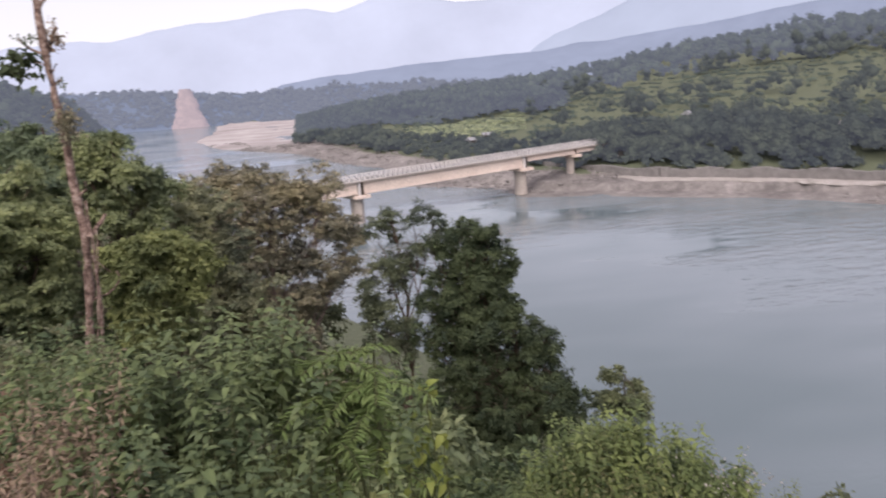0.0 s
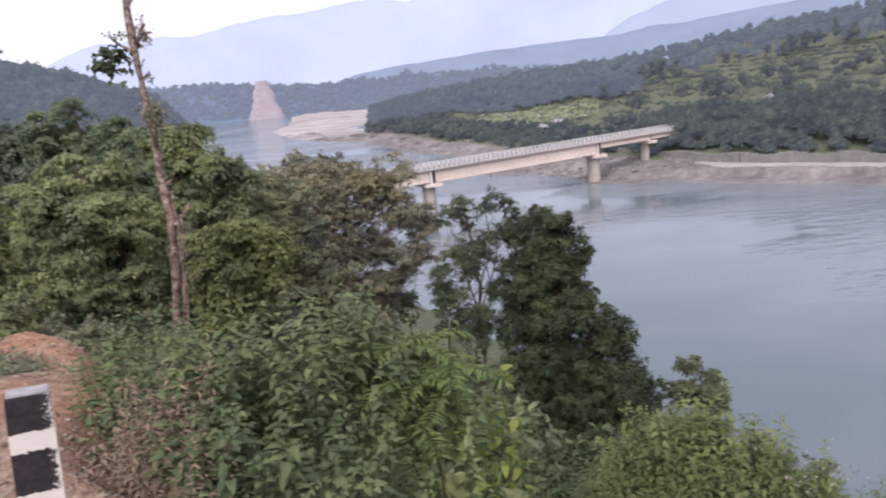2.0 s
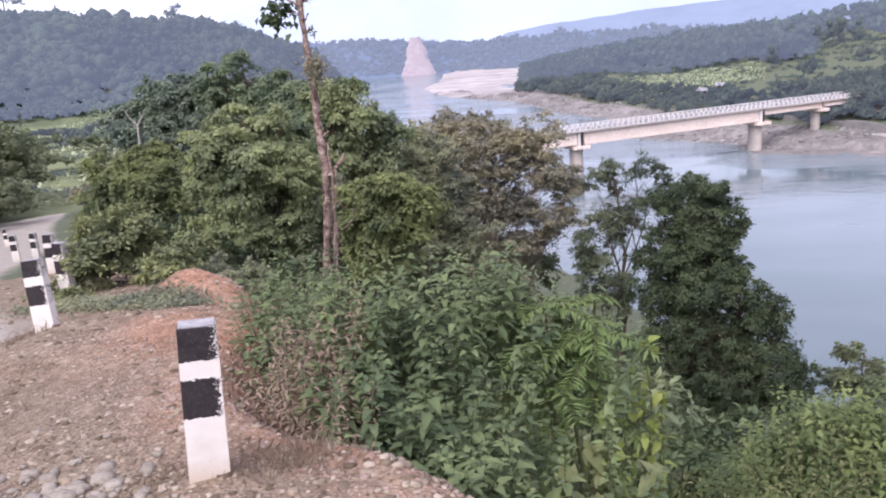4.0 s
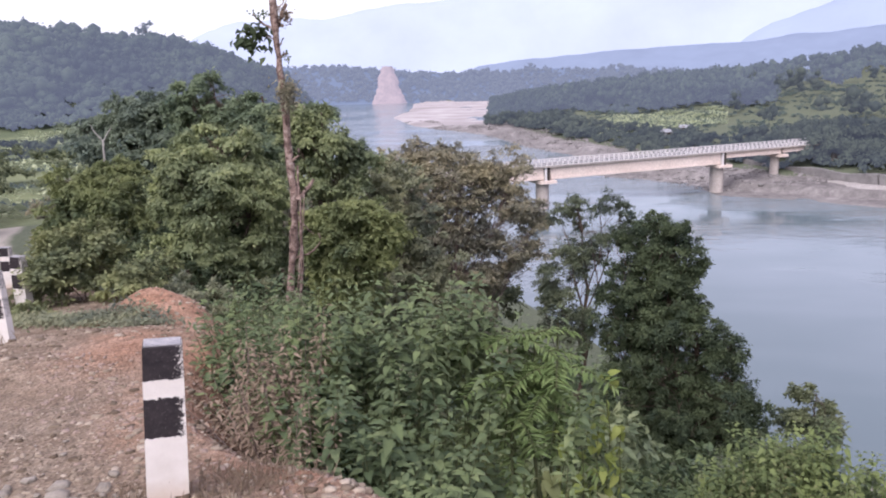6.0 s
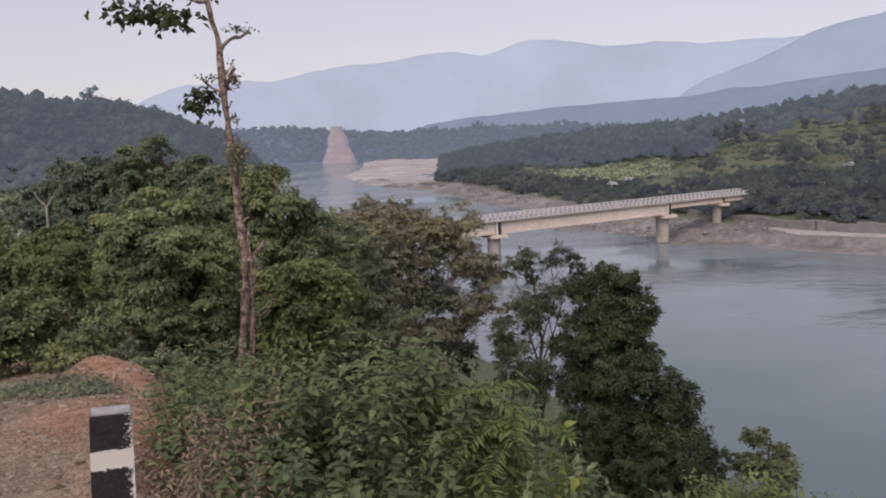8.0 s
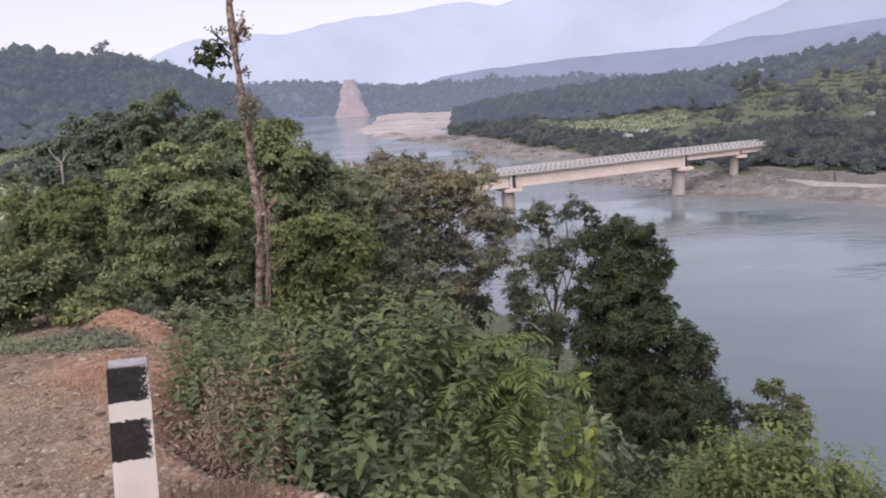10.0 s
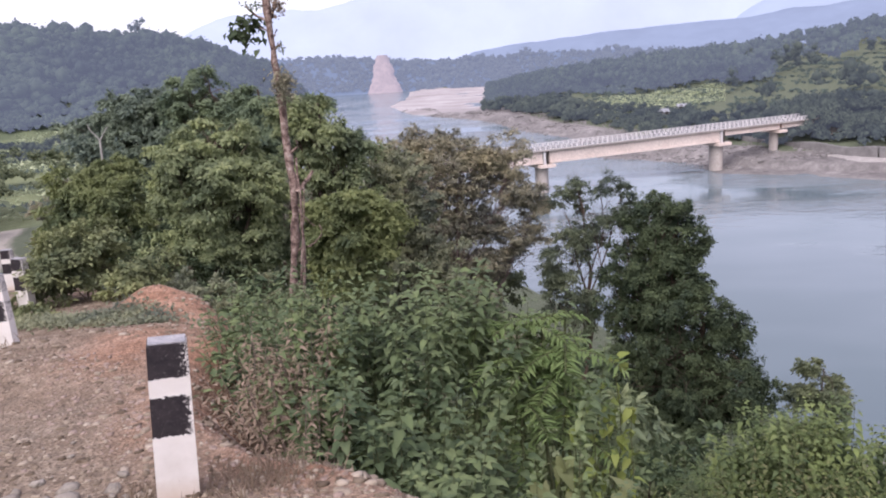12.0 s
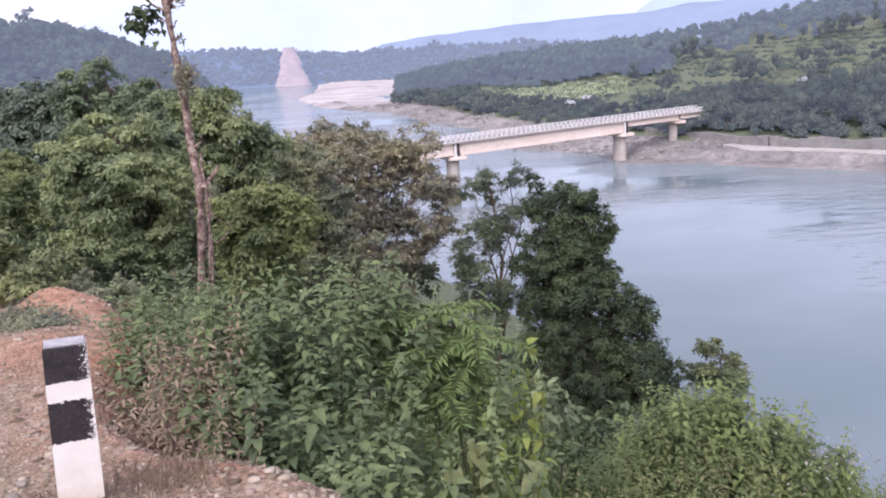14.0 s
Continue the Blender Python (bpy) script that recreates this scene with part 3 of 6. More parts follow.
def bend(rng, a, b, n=6, wobble=0.08):
    """A slightly crooked line from a to b."""
    a, b = np.asarray(a, float), np.asarray(b, float)
    t = np.linspace(0, 1, n)[:, None]
    p = a + (b - a) * t
    L = np.linalg.norm(b - a)
    w = np.cumsum(rng.normal(size=(n, 3)), 0) * wobble * L / n
    return p + w * np.sin(t * np.pi)


def tree(name, label, base, lobes, leaf, size, clumps, per, trunk_r, seed, bark=None, spread=0.5, droop=0.3, category="tree", shell=0.55, group="", top=None, width=0.5, clump_z=0.44):
    """A tree or shrub: a tapered trunk, limbs to each lobe of the crown (centre and radii from the foot), twigs to clumps of leaves."""
    rng = np.random.default_rng(seed)
    ob = thing(name, label, category, pose(*base), group)
    z_top = top if top else max(c[2] for c, _ in lobes)
    mean = np.mean([c for c, _ in lobes], 0)
    trunk = bend(rng, (0, 0, -0.5), (mean[0] * 0.8, mean[1] * 0.8, z_top), 9, 0.12)
    paths = [(trunk, np.linspace(trunk_r, trunk_r * 0.22, 9))]
    P, O, N = [], [], []
    vol = np.array([np.prod(r) ** (2 / 3) for _, r in lobes])
    for (c, rad), share in zip(lobes, vol / vol.sum()):
        c, rad = np.array(c, float), np.array(rad, float)
        k = int(np.clip(c[2] / z_top * 6 - 1.5, 1, 7))
        limb = bend(rng, trunk[k], c, 6, 0.2)
        paths.append((limb, np.linspace(trunk_r * 0.42, trunk_r * 0.1, 6)))
        m = max(4, int(clumps * share))
        # the lobe is built of a few uneven boughs, each a stack of flat drooping sprays
        k2 = max(3, m // 9)
        bd = rng.normal(size=(k2, 3))
        bd /= np.linalg.norm(bd, axis=1)[:, None]
        bough = c + bd * rad * rng.uniform(0.2, 1.15, k2)[:, None]
        small = rng.uniform(0.3, 0.6, k2)[:, None] * rad
        pick = rng.integers(0, k2, m)
        d = rng.normal(size=(m, 3)) + 0.6 * bd[pick]
        d /= np.linalg.norm(d, axis=1)[:, None]
        stray = np.where(rng.random(m) < 0.12, rng.uniform(1.1, 1.75, m), rng.uniform(shell, 1.1, m))
        q = bough[pick] + d * small[pick] * stray[:, None]
        for j in range(m):
            if j % 2 == 0:
                paths.append((bend(rng, limb[3 + j % 3], q[j], 4, 0.25), np.linspace(trunk_r * 0.09, trunk_r * 0.025, 4)))
            s = spread * rng.uniform(0.6, 1.5)
            o = d[j] * np.array([1, 1, 0.45]) + rng.normal(size=3) * 0.25 + np.array([0, 0, 0.12])
            o /= np.linalg.norm(o) + 1e-9
            side = np.cross(o, (0, 0, 1.0))
            side /= np.linalg.norm(side) + 1e-9
            twigs = rng.uniform(-1.5, 1.5, 7)
            phi = twigs[rng.integers(0, 7, per)] + rng.normal(size=per) * 0.08
            rho = s * 1.7 * np.sqrt(rng.random(per))
            way = np.cos(phi)[:, None] * o + np.sin(phi)[:, None] * side
            g = way * (rho - 0.6 * s)[:, None] + rng.normal(size=(per, 3)) * s * np.array([0.14, 0.14, 0.14 + 0.3 * max(clump_z - 0.44, 0)])
            g[:, 2] -= (0.08 + 0.22 * droop) * rho**2 / s
            P.append(q[j] + g)
            flank = np.where(rng.random(per) < 0.5, -1.0, 1.0)[:, None] * np.cross(way, (0, 0, 1.0))
            O.append(way * 0.9 + flank * 0.8)
            N.append(np.tile(d[j] * 0.9 + np.array([0, 0, 0.6]), (per, 1)))
    v, f = tubes(paths, 5)
    child("trunk", mesh("trunk", v, f, bark or BARK, True), ob)
    child("crown", leaf_mesh(rng, np.concatenate(P), size, leaf, "crown", np.concatenate(O), droop, width, 0.12, 0.6, np.concatenate(N)), ob)
    return ob


# ---- the ground and the river ----
def ground_sheet():
    az = np.radians(np.concatenate([np.arange(-66, 66, 0.42), np.arange(66, 294, 5.0)]))
    rad = np.concatenate([np.geomspace(0.45, 100, 270), np.linspace(101, 260, 140), np.geomspace(263, 4900, 90)])
    A, R = np.meshgrid(az, rad)
    x, y = R * np.sin(A), R * np.cos(A)
    z, cover, red = terrain(x.ravel(), y.ravel())
    v = np.stack([x.ravel(), y.ravel(), z], -1)
    n, k = len(az), len(rad)
    i, j = np.meshgrid(np.arange(k - 1), np.arange(n), indexing="ij")
    a, b = i * n + j, i * n + (j + 1) % n
    f = np.stack([a, b, b + n, a + n], -1).reshape(-1, 4)[:, ::-1]
    z0 = height(0, 0)
    v = np.concatenate([v, [[0, 0, z0]]])
    cover = np.concatenate([cover, [[1, 0, 0, 0]]])
    me = mesh("ground", v, f, ground_cover(), True)
    bm = bmesh.new()
    bm.from_mesh(me)
    bm.verts.ensure_lookup_table()
    for q in range(n):
        bm.faces.new((bm.verts[q], bm.verts[len(v) - 1], bm.verts[(q + 1) % n]))
    bm.normal_update()
    bm.to_mesh(me)
    bm.free()
    at = me.attributes.new("cover", "FLOAT_COLOR", "POINT")
    at.data.foreach_set("color", cover.astype(np.float32).ravel())
    at = me.attributes.new("red_earth", "FLOAT", "POINT")
    at.data.foreach_set("value", np.append(red, 0).astype(np.float32))
    return tagged(new("ground", me), "stony brown road shelf, green slopes and river gravel", "ground", kind="structure")


ground_sheet()
gx, gy = np.meshgrid(np.linspace(-520, 260, 40), np.linspace(-420, 1300, 80))
wv = np.stack([gx.ravel(), gy.ravel(), np.full(gx.size, WATER_Z)], -1)
wi, wj = np.meshgrid(np.arange(79), np.arange(39), indexing="ij")
wa = wi * 40 + wj
wf = np.stack([wa, wa + 1, wa + 41, wa + 40], -1).reshape(-1, 4)
tagged(new("water", mesh("water", wv, wf, water(), True)), "calm grey-green silty river water with faint ripples", "river", kind="structure")


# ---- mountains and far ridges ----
# distance haze painted as emission: the far slopes glow in its colour
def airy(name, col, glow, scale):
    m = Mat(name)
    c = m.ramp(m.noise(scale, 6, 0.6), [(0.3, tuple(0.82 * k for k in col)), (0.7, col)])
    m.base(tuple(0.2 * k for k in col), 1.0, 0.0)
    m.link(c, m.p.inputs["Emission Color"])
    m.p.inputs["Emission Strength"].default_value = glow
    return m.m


def ridge(name, label, dist, crest, depth, mat, rough, seed):
    """A long mountain side: crest gives azimuth in degrees and height; it falls to the valley floor towards the eye."""
    az = np.linspace(crest[0][0], crest[-1][0], 260)
    top = np.interp(az, [c[0] for c in crest], [c[1] for c in crest])
    rows, V = 14, []
    for i in range(rows):
        t = i / (rows - 1)
        d = dist - depth * (1 - t)
        x, y = d * np.sin(np.radians(az)), d * np.cos(np.radians(az))
        z = -30 + (top + 30) * t**0.9 + waves(x, y, depth * 0.5, 5, seed) * rough * (0.3 + t)
        V.append(np.stack([x, y, z], -1))
    x, y = (dist + depth) * np.sin(np.radians(az)), (dist + depth) * np.cos(np.radians(az))
    V.append(np.stack([x, y, np.full_like(x, -40.0)], -1))
    n = len(az)
    i, j = np.meshgrid(np.arange(rows), np.arange(n - 1), indexing="ij")
    a = i * n + j
    f = np.stack([a, a + 1, a + n + 1, a + n], -1).reshape(-1, 4)
    return tagged(new(name, mesh(name, np.concatenate(V), f, mat, True)), label, "mountain", kind="structure")


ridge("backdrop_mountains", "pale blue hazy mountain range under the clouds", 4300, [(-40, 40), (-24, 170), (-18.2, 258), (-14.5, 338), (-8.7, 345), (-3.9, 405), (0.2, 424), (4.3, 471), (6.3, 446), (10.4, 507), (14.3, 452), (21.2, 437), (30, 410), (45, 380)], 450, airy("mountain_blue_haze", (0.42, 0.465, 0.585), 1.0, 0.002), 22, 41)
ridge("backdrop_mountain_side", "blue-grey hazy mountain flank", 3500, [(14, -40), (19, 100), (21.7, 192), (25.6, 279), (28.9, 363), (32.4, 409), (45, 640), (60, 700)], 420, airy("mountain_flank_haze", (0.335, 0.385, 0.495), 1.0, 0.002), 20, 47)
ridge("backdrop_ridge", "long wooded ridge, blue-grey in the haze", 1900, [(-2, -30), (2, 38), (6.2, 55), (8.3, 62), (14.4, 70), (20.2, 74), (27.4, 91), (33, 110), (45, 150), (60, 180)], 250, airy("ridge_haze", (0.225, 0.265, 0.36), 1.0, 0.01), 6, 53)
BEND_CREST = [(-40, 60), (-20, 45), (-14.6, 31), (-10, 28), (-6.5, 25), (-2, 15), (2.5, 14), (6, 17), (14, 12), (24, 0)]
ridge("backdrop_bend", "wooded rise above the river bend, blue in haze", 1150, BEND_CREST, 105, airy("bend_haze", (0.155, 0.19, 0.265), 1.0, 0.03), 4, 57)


def ball():
    bm = bmesh.new()
    bmesh.ops.create_icosphere(bm, subdivisions=1, radius=1)
    v = np.array([p.co[:] for p in bm.verts])
    f = np.array([[p.index for p in q.verts] for q in bm.faces])
    bm.free()
    return v, f


BALL_V, BALL_F = ball()


def woods(name, label, x, y, high, wide, leaf, quads, size, seed, z=None, lumps=3, core_size=0.8):
    """Far woods: each crown is several uneven leafy lumps with many loose tufts of leaves on and between them."""
    rng = np.random.default_rng(seed)
    z = terrain(x, y)[0] if z is None else z
    n = len(x)
    scale = np.stack([wide, wide, high * 0.5], -1)[:, None, :]
    origin = np.stack([x, y, z + high * 0.42], -1)[:, None, :]
    at = np.clip(rng.normal(size=(n, lumps, 3)), -1.2, 1.2) * np.array([0.33, 0.33, 0.26])
    at[:, 0] *= 0.3
    at[:, 0, 2] += 0.3
    rad = rng.uniform(0.3, 0.55, (n, lumps, 1, 1))
    core = at[:, :, None] + BALL_V[None, None] * core_size * rad * rng.uniform(0.6, 1.25, (n, lumps, len(BALL_V), 1))
    core = (core * scale[:, None] + origin[:, None]).reshape(-1, 3)
    cf = (BALL_F[None] + (np.arange(n * lumps) * len(BALL_V))[:, None, None]).reshape(-1, 3)
    which = rng.integers(0, lumps, (n, quads))
    d = rng.normal(size=(n, quads, 3))
    d /= np.linalg.norm(d, axis=2)[:, :, None]
    d[:, :, 2] = np.abs(d[:, :, 2]) * 1.1 - 0.3
    off = np.take_along_axis(at, which[:, :, None].repeat(3, 2), 1) + d * np.take_along_axis(rad[:, :, :, 0], which[:, :, None], 1) * rng.uniform(0.75, 1.08, (n, quads, 1))
    P = (off * scale + origin).reshape(-1, 3)
    me = leaf_mesh(rng, P, size, leaf, name, None, 0.2, 0.8, 0.12, 0.72, d.reshape(-1, 3) + np.array([0, 0, 0.35]))
    m = len(P) * 4
    v = np.empty(m * 3, np.float32)
    me.vertices.foreach_get("co", v)
    k = np.empty(len(me.loops), np.int32)
    me.loops.foreach_get("vertex_index", k)
    bpy.data.meshes.remove(me)
    ob = new(name, mesh(name, np.concatenate([v.reshape(-1, 3), core]), np.concatenate([k.reshape(-1, 3), cf + m]), leaf, True))
    return tagged(ob, label, "woods", kind="stuff")


def scatter(rng, count, az, rr, keep):
    """Random places in a sector (degrees from straight ahead, metres) that pass the test keep(x, y, dr, dl)."""
    a = np.radians(rng.uniform(*az, count))
    r = np.sqrt(rng.uniform(rr[0] ** 2, rr[1] ** 2, count))
    x, y = r * np.sin(a), r * np.cos(a)
    dr, _ = to_line(x, y, RIGHT_BANK)
    dl, _ = to_line(x, y, LEFT_BANK)
    ok = keep(x, y, dr, dl) & ~inside(x, y, RIVER)
    return x[ok], y[ok]


rng = np.random.default_rng(5)


def wood_zone(name, label, count, az, rr, keep, high, wide, leaf, quads, size, seed, core_size=0.8):
    g = np.random.default_rng(seed)
    x, y = scatter(g, count, az, rr, keep)
    stature = 0.8 + 0.5 * smooth(-0.4, 0.5, waves(x, y, 40, 2, seed))
    if name == "backdrop_bank_thicket":
        stature = stature * np.interp(np.degrees(np.arctan2(x, y)), [9, 10.5, 15.5, 17], [1.0, 0.55, 0.55, 1.0])
    if name == "backdrop_far_wood":
        stature = stature * np.interp(np.degrees(np.arctan2(x, y)), [3, 4.5, 7, 12], [0.5, 0.65, 0.85, 1.0])
    z = None
    if rr[0] > 1000:
        t = np.clip((np.hypot(x, y) - 1045) / 105, 0, 1)
        crest = np.interp(np.degrees(np.arctan2(x, y)), [c[0] for c in BEND_CREST], [c[1] for c in BEND_CREST])
        z = -30 + (crest + 30) * t**0.9 - 3
    return woods(name, label, x, y, g.uniform(*high, len(x)) * stature, g.uniform(*wide, len(x)) * stature, leaf, quads, size, seed, z, core_size=core_size)


in_field = lambda x, y: plots(x, y) < 1.1
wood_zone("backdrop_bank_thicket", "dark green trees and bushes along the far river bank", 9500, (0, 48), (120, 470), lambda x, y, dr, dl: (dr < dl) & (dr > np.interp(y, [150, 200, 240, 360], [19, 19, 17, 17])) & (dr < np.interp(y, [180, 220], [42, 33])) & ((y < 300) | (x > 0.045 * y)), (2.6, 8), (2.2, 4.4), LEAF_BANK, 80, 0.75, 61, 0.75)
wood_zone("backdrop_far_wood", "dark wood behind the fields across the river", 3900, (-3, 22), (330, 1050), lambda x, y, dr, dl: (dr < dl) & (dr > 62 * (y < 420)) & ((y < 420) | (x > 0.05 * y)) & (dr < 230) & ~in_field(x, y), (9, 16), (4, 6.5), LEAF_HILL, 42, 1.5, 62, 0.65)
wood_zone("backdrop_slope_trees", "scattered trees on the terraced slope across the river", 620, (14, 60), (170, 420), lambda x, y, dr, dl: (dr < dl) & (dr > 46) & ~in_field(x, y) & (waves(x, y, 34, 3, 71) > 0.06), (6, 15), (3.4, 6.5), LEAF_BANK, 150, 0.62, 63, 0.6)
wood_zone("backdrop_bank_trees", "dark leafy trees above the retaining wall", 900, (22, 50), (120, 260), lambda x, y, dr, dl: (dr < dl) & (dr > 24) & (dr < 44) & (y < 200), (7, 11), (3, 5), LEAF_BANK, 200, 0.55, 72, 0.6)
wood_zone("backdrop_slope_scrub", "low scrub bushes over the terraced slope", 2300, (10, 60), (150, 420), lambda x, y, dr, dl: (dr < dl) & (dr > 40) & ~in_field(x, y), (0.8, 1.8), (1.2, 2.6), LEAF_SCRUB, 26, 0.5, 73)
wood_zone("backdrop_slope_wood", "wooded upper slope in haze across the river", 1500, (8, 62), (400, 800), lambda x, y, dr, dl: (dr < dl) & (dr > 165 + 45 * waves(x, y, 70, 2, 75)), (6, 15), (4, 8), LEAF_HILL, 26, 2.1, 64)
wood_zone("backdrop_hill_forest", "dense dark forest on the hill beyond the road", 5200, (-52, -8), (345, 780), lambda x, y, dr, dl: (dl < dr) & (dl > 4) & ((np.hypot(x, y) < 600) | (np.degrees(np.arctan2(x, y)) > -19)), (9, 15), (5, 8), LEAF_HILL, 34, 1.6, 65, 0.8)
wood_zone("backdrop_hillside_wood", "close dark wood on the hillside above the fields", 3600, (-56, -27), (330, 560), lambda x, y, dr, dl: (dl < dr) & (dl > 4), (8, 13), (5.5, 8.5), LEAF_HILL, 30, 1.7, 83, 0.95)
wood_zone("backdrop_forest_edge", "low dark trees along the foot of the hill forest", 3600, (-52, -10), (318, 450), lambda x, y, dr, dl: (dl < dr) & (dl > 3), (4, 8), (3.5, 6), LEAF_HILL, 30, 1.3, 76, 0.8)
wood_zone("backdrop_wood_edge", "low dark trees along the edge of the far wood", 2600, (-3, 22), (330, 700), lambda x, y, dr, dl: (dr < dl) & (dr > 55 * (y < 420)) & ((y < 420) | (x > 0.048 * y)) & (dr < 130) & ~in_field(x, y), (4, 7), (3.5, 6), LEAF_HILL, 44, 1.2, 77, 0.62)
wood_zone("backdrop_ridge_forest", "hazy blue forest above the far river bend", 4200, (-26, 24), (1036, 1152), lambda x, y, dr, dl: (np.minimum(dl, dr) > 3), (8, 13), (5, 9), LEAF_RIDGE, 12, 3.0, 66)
wood_zone("field_bushes", "round bushes among the green fields", 190, (-50, -14), (85, 195), lambda x, y, dr, dl: (dl < dr) & (waves(x, y, 45, 2, 81) > np.where(np.abs(np.degrees(np.arctan2(x, y)) + 28.5) < 2.6, 0.16, -0.08)), (2.2, 4.5), (2.4, 4.4), LEAF_DUSK, 90, 0.6, 67, 0.6)
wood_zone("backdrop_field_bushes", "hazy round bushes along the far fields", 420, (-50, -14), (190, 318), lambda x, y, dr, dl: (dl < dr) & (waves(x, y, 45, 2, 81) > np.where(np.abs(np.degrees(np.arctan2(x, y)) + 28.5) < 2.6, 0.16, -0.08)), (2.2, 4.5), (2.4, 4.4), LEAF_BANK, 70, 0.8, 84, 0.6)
wood_zone("roadside_wood", "dark trees beyond the bend of the road", 170, (-52, -31), (46, 112), lambda x, y, dr, dl: (np.degrees(np.arctan2(x, y)) < -31.5 - 4 * waves(x, y, 20, 2, 5)), (6.5, 9.5), (3.0, 4.6), LEAF_DUSK, 420, 0.38, 68, 0.45)

wood_zone("roadside_scrub", "low dark bushes along the outer edge of the road", 260, (-54, -32.5), (52, 70), lambda x, y, dr, dl: x < 0, (1.6, 3.6), (1.6, 2.8), LEAF_DUSK, 200, 0.3, 82, 0.5)
wood_zone("terrace_thicket", "green trees between the road and the fields", 150, (-23.5, -12), (62, 190), lambda x, y, dr, dl: (dl < dr) & (dl > 6), (5, 9), (2.5, 4.2), LEAF_MID, 330, 0.4, 69, 0.35)
wood_zone("terrace_trees", "green trees behind the bend of the road", 60, (-46, -33), (95, 200), lambda x, y, dr, dl: (dl < dr), (5, 9), (2.5, 4.2), LEAF_MID, 330, 0.4, 70, 0.35)


# grassy bunds between the plots
g = np.random.default_rng(78)
u, v = [], []
for k in range(9):
    a = g.uniform(10.8, 19.2, 420)
    v.append(a)
    u.append(282 + 9 * k + 2.2 * np.sin(a * 1.3 + k) + g.normal(size=420) * 0.3)
for k in range(7):
    a = g.uniform(282, 355, 90)
    u.append(a)
    v.append(11.4 + 1.25 * k + 0.25 * np.sin(a * 0.1 + k) + g.normal(size=90) * 0.03)
u, v = np.concatenate(u), np.radians(np.concatenate(v))
bx, by = u * np.sin(v), u * np.cos(v)
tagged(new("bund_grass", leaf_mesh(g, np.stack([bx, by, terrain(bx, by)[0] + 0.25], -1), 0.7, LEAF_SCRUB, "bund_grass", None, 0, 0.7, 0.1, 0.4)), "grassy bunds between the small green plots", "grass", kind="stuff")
u, v = g.uniform(280, 357, 15000), np.radians(g.uniform(10.7, 19.3, 15000))
bx, by = u * np.sin(v), u * np.cos(v)
k = g.integers(0, 11, 3400)
v = np.radians(g.uniform(20, 52, 3400))
u = 178 + 17 * k + 5 * np.sin(v * 9 + k) + g.normal(size=3400) * 0.8
tx, ty = u * np.sin(v), u * np.cos(v)
ok = (to_line(tx, ty, RIGHT_BANK)[0] > 52) & (waves(tx, ty, 30, 2, 87) > 0.1)
tx, ty = tx[ok], ty[ok]
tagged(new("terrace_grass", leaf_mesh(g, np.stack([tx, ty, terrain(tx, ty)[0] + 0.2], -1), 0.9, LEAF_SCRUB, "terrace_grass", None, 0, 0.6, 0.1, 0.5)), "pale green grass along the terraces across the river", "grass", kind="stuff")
tagged(new("crop", leaf_mesh(g, np.stack([bx, by, terrain(bx, by)[0] + 0.1], -1), 0.65, LEAF_CROP, "crop", None, 0, 0.6, 0.1, 0.6)), "yellow-green crop on the small plots across the river", "crop", kind="stuff")
a = np.radians(g.uniform(-34, -21, 2600))
r = np.array([98, 118, 141, 168, 199, 234, 272])[g.integers(0, 7, 2600)] * (1 + 0.03 * np.sin(a * 40) + 0.006 * g.normal(size=2600))
bx, by = r * np.sin(a), r * np.cos(a)
a, r = np.radians(g.uniform(-46, -16, 16000)), np.sqrt(g.uniform(64**2, 315**2, 16000))
ok = waves(r * np.sin(a), r * np.cos(a), 26, 3, 85) > -0.1
fx, fy = (r * np.sin(a))[ok], (r * np.cos(a))[ok]
tagged(new("meadow", leaf_mesh(g, np.stack([fx, fy, terrain(fx, fy)[0] + 0.1], -1), 1.0, LEAF_CROP, "meadow", None, 0, 0.6, 0.1, 0.6)), "uneven yellow-green growth on the fields beyond the road", "crop", kind="stuff")
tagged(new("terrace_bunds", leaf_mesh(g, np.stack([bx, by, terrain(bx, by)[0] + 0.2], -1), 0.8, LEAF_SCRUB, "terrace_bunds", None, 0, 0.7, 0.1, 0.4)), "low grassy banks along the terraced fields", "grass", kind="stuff")


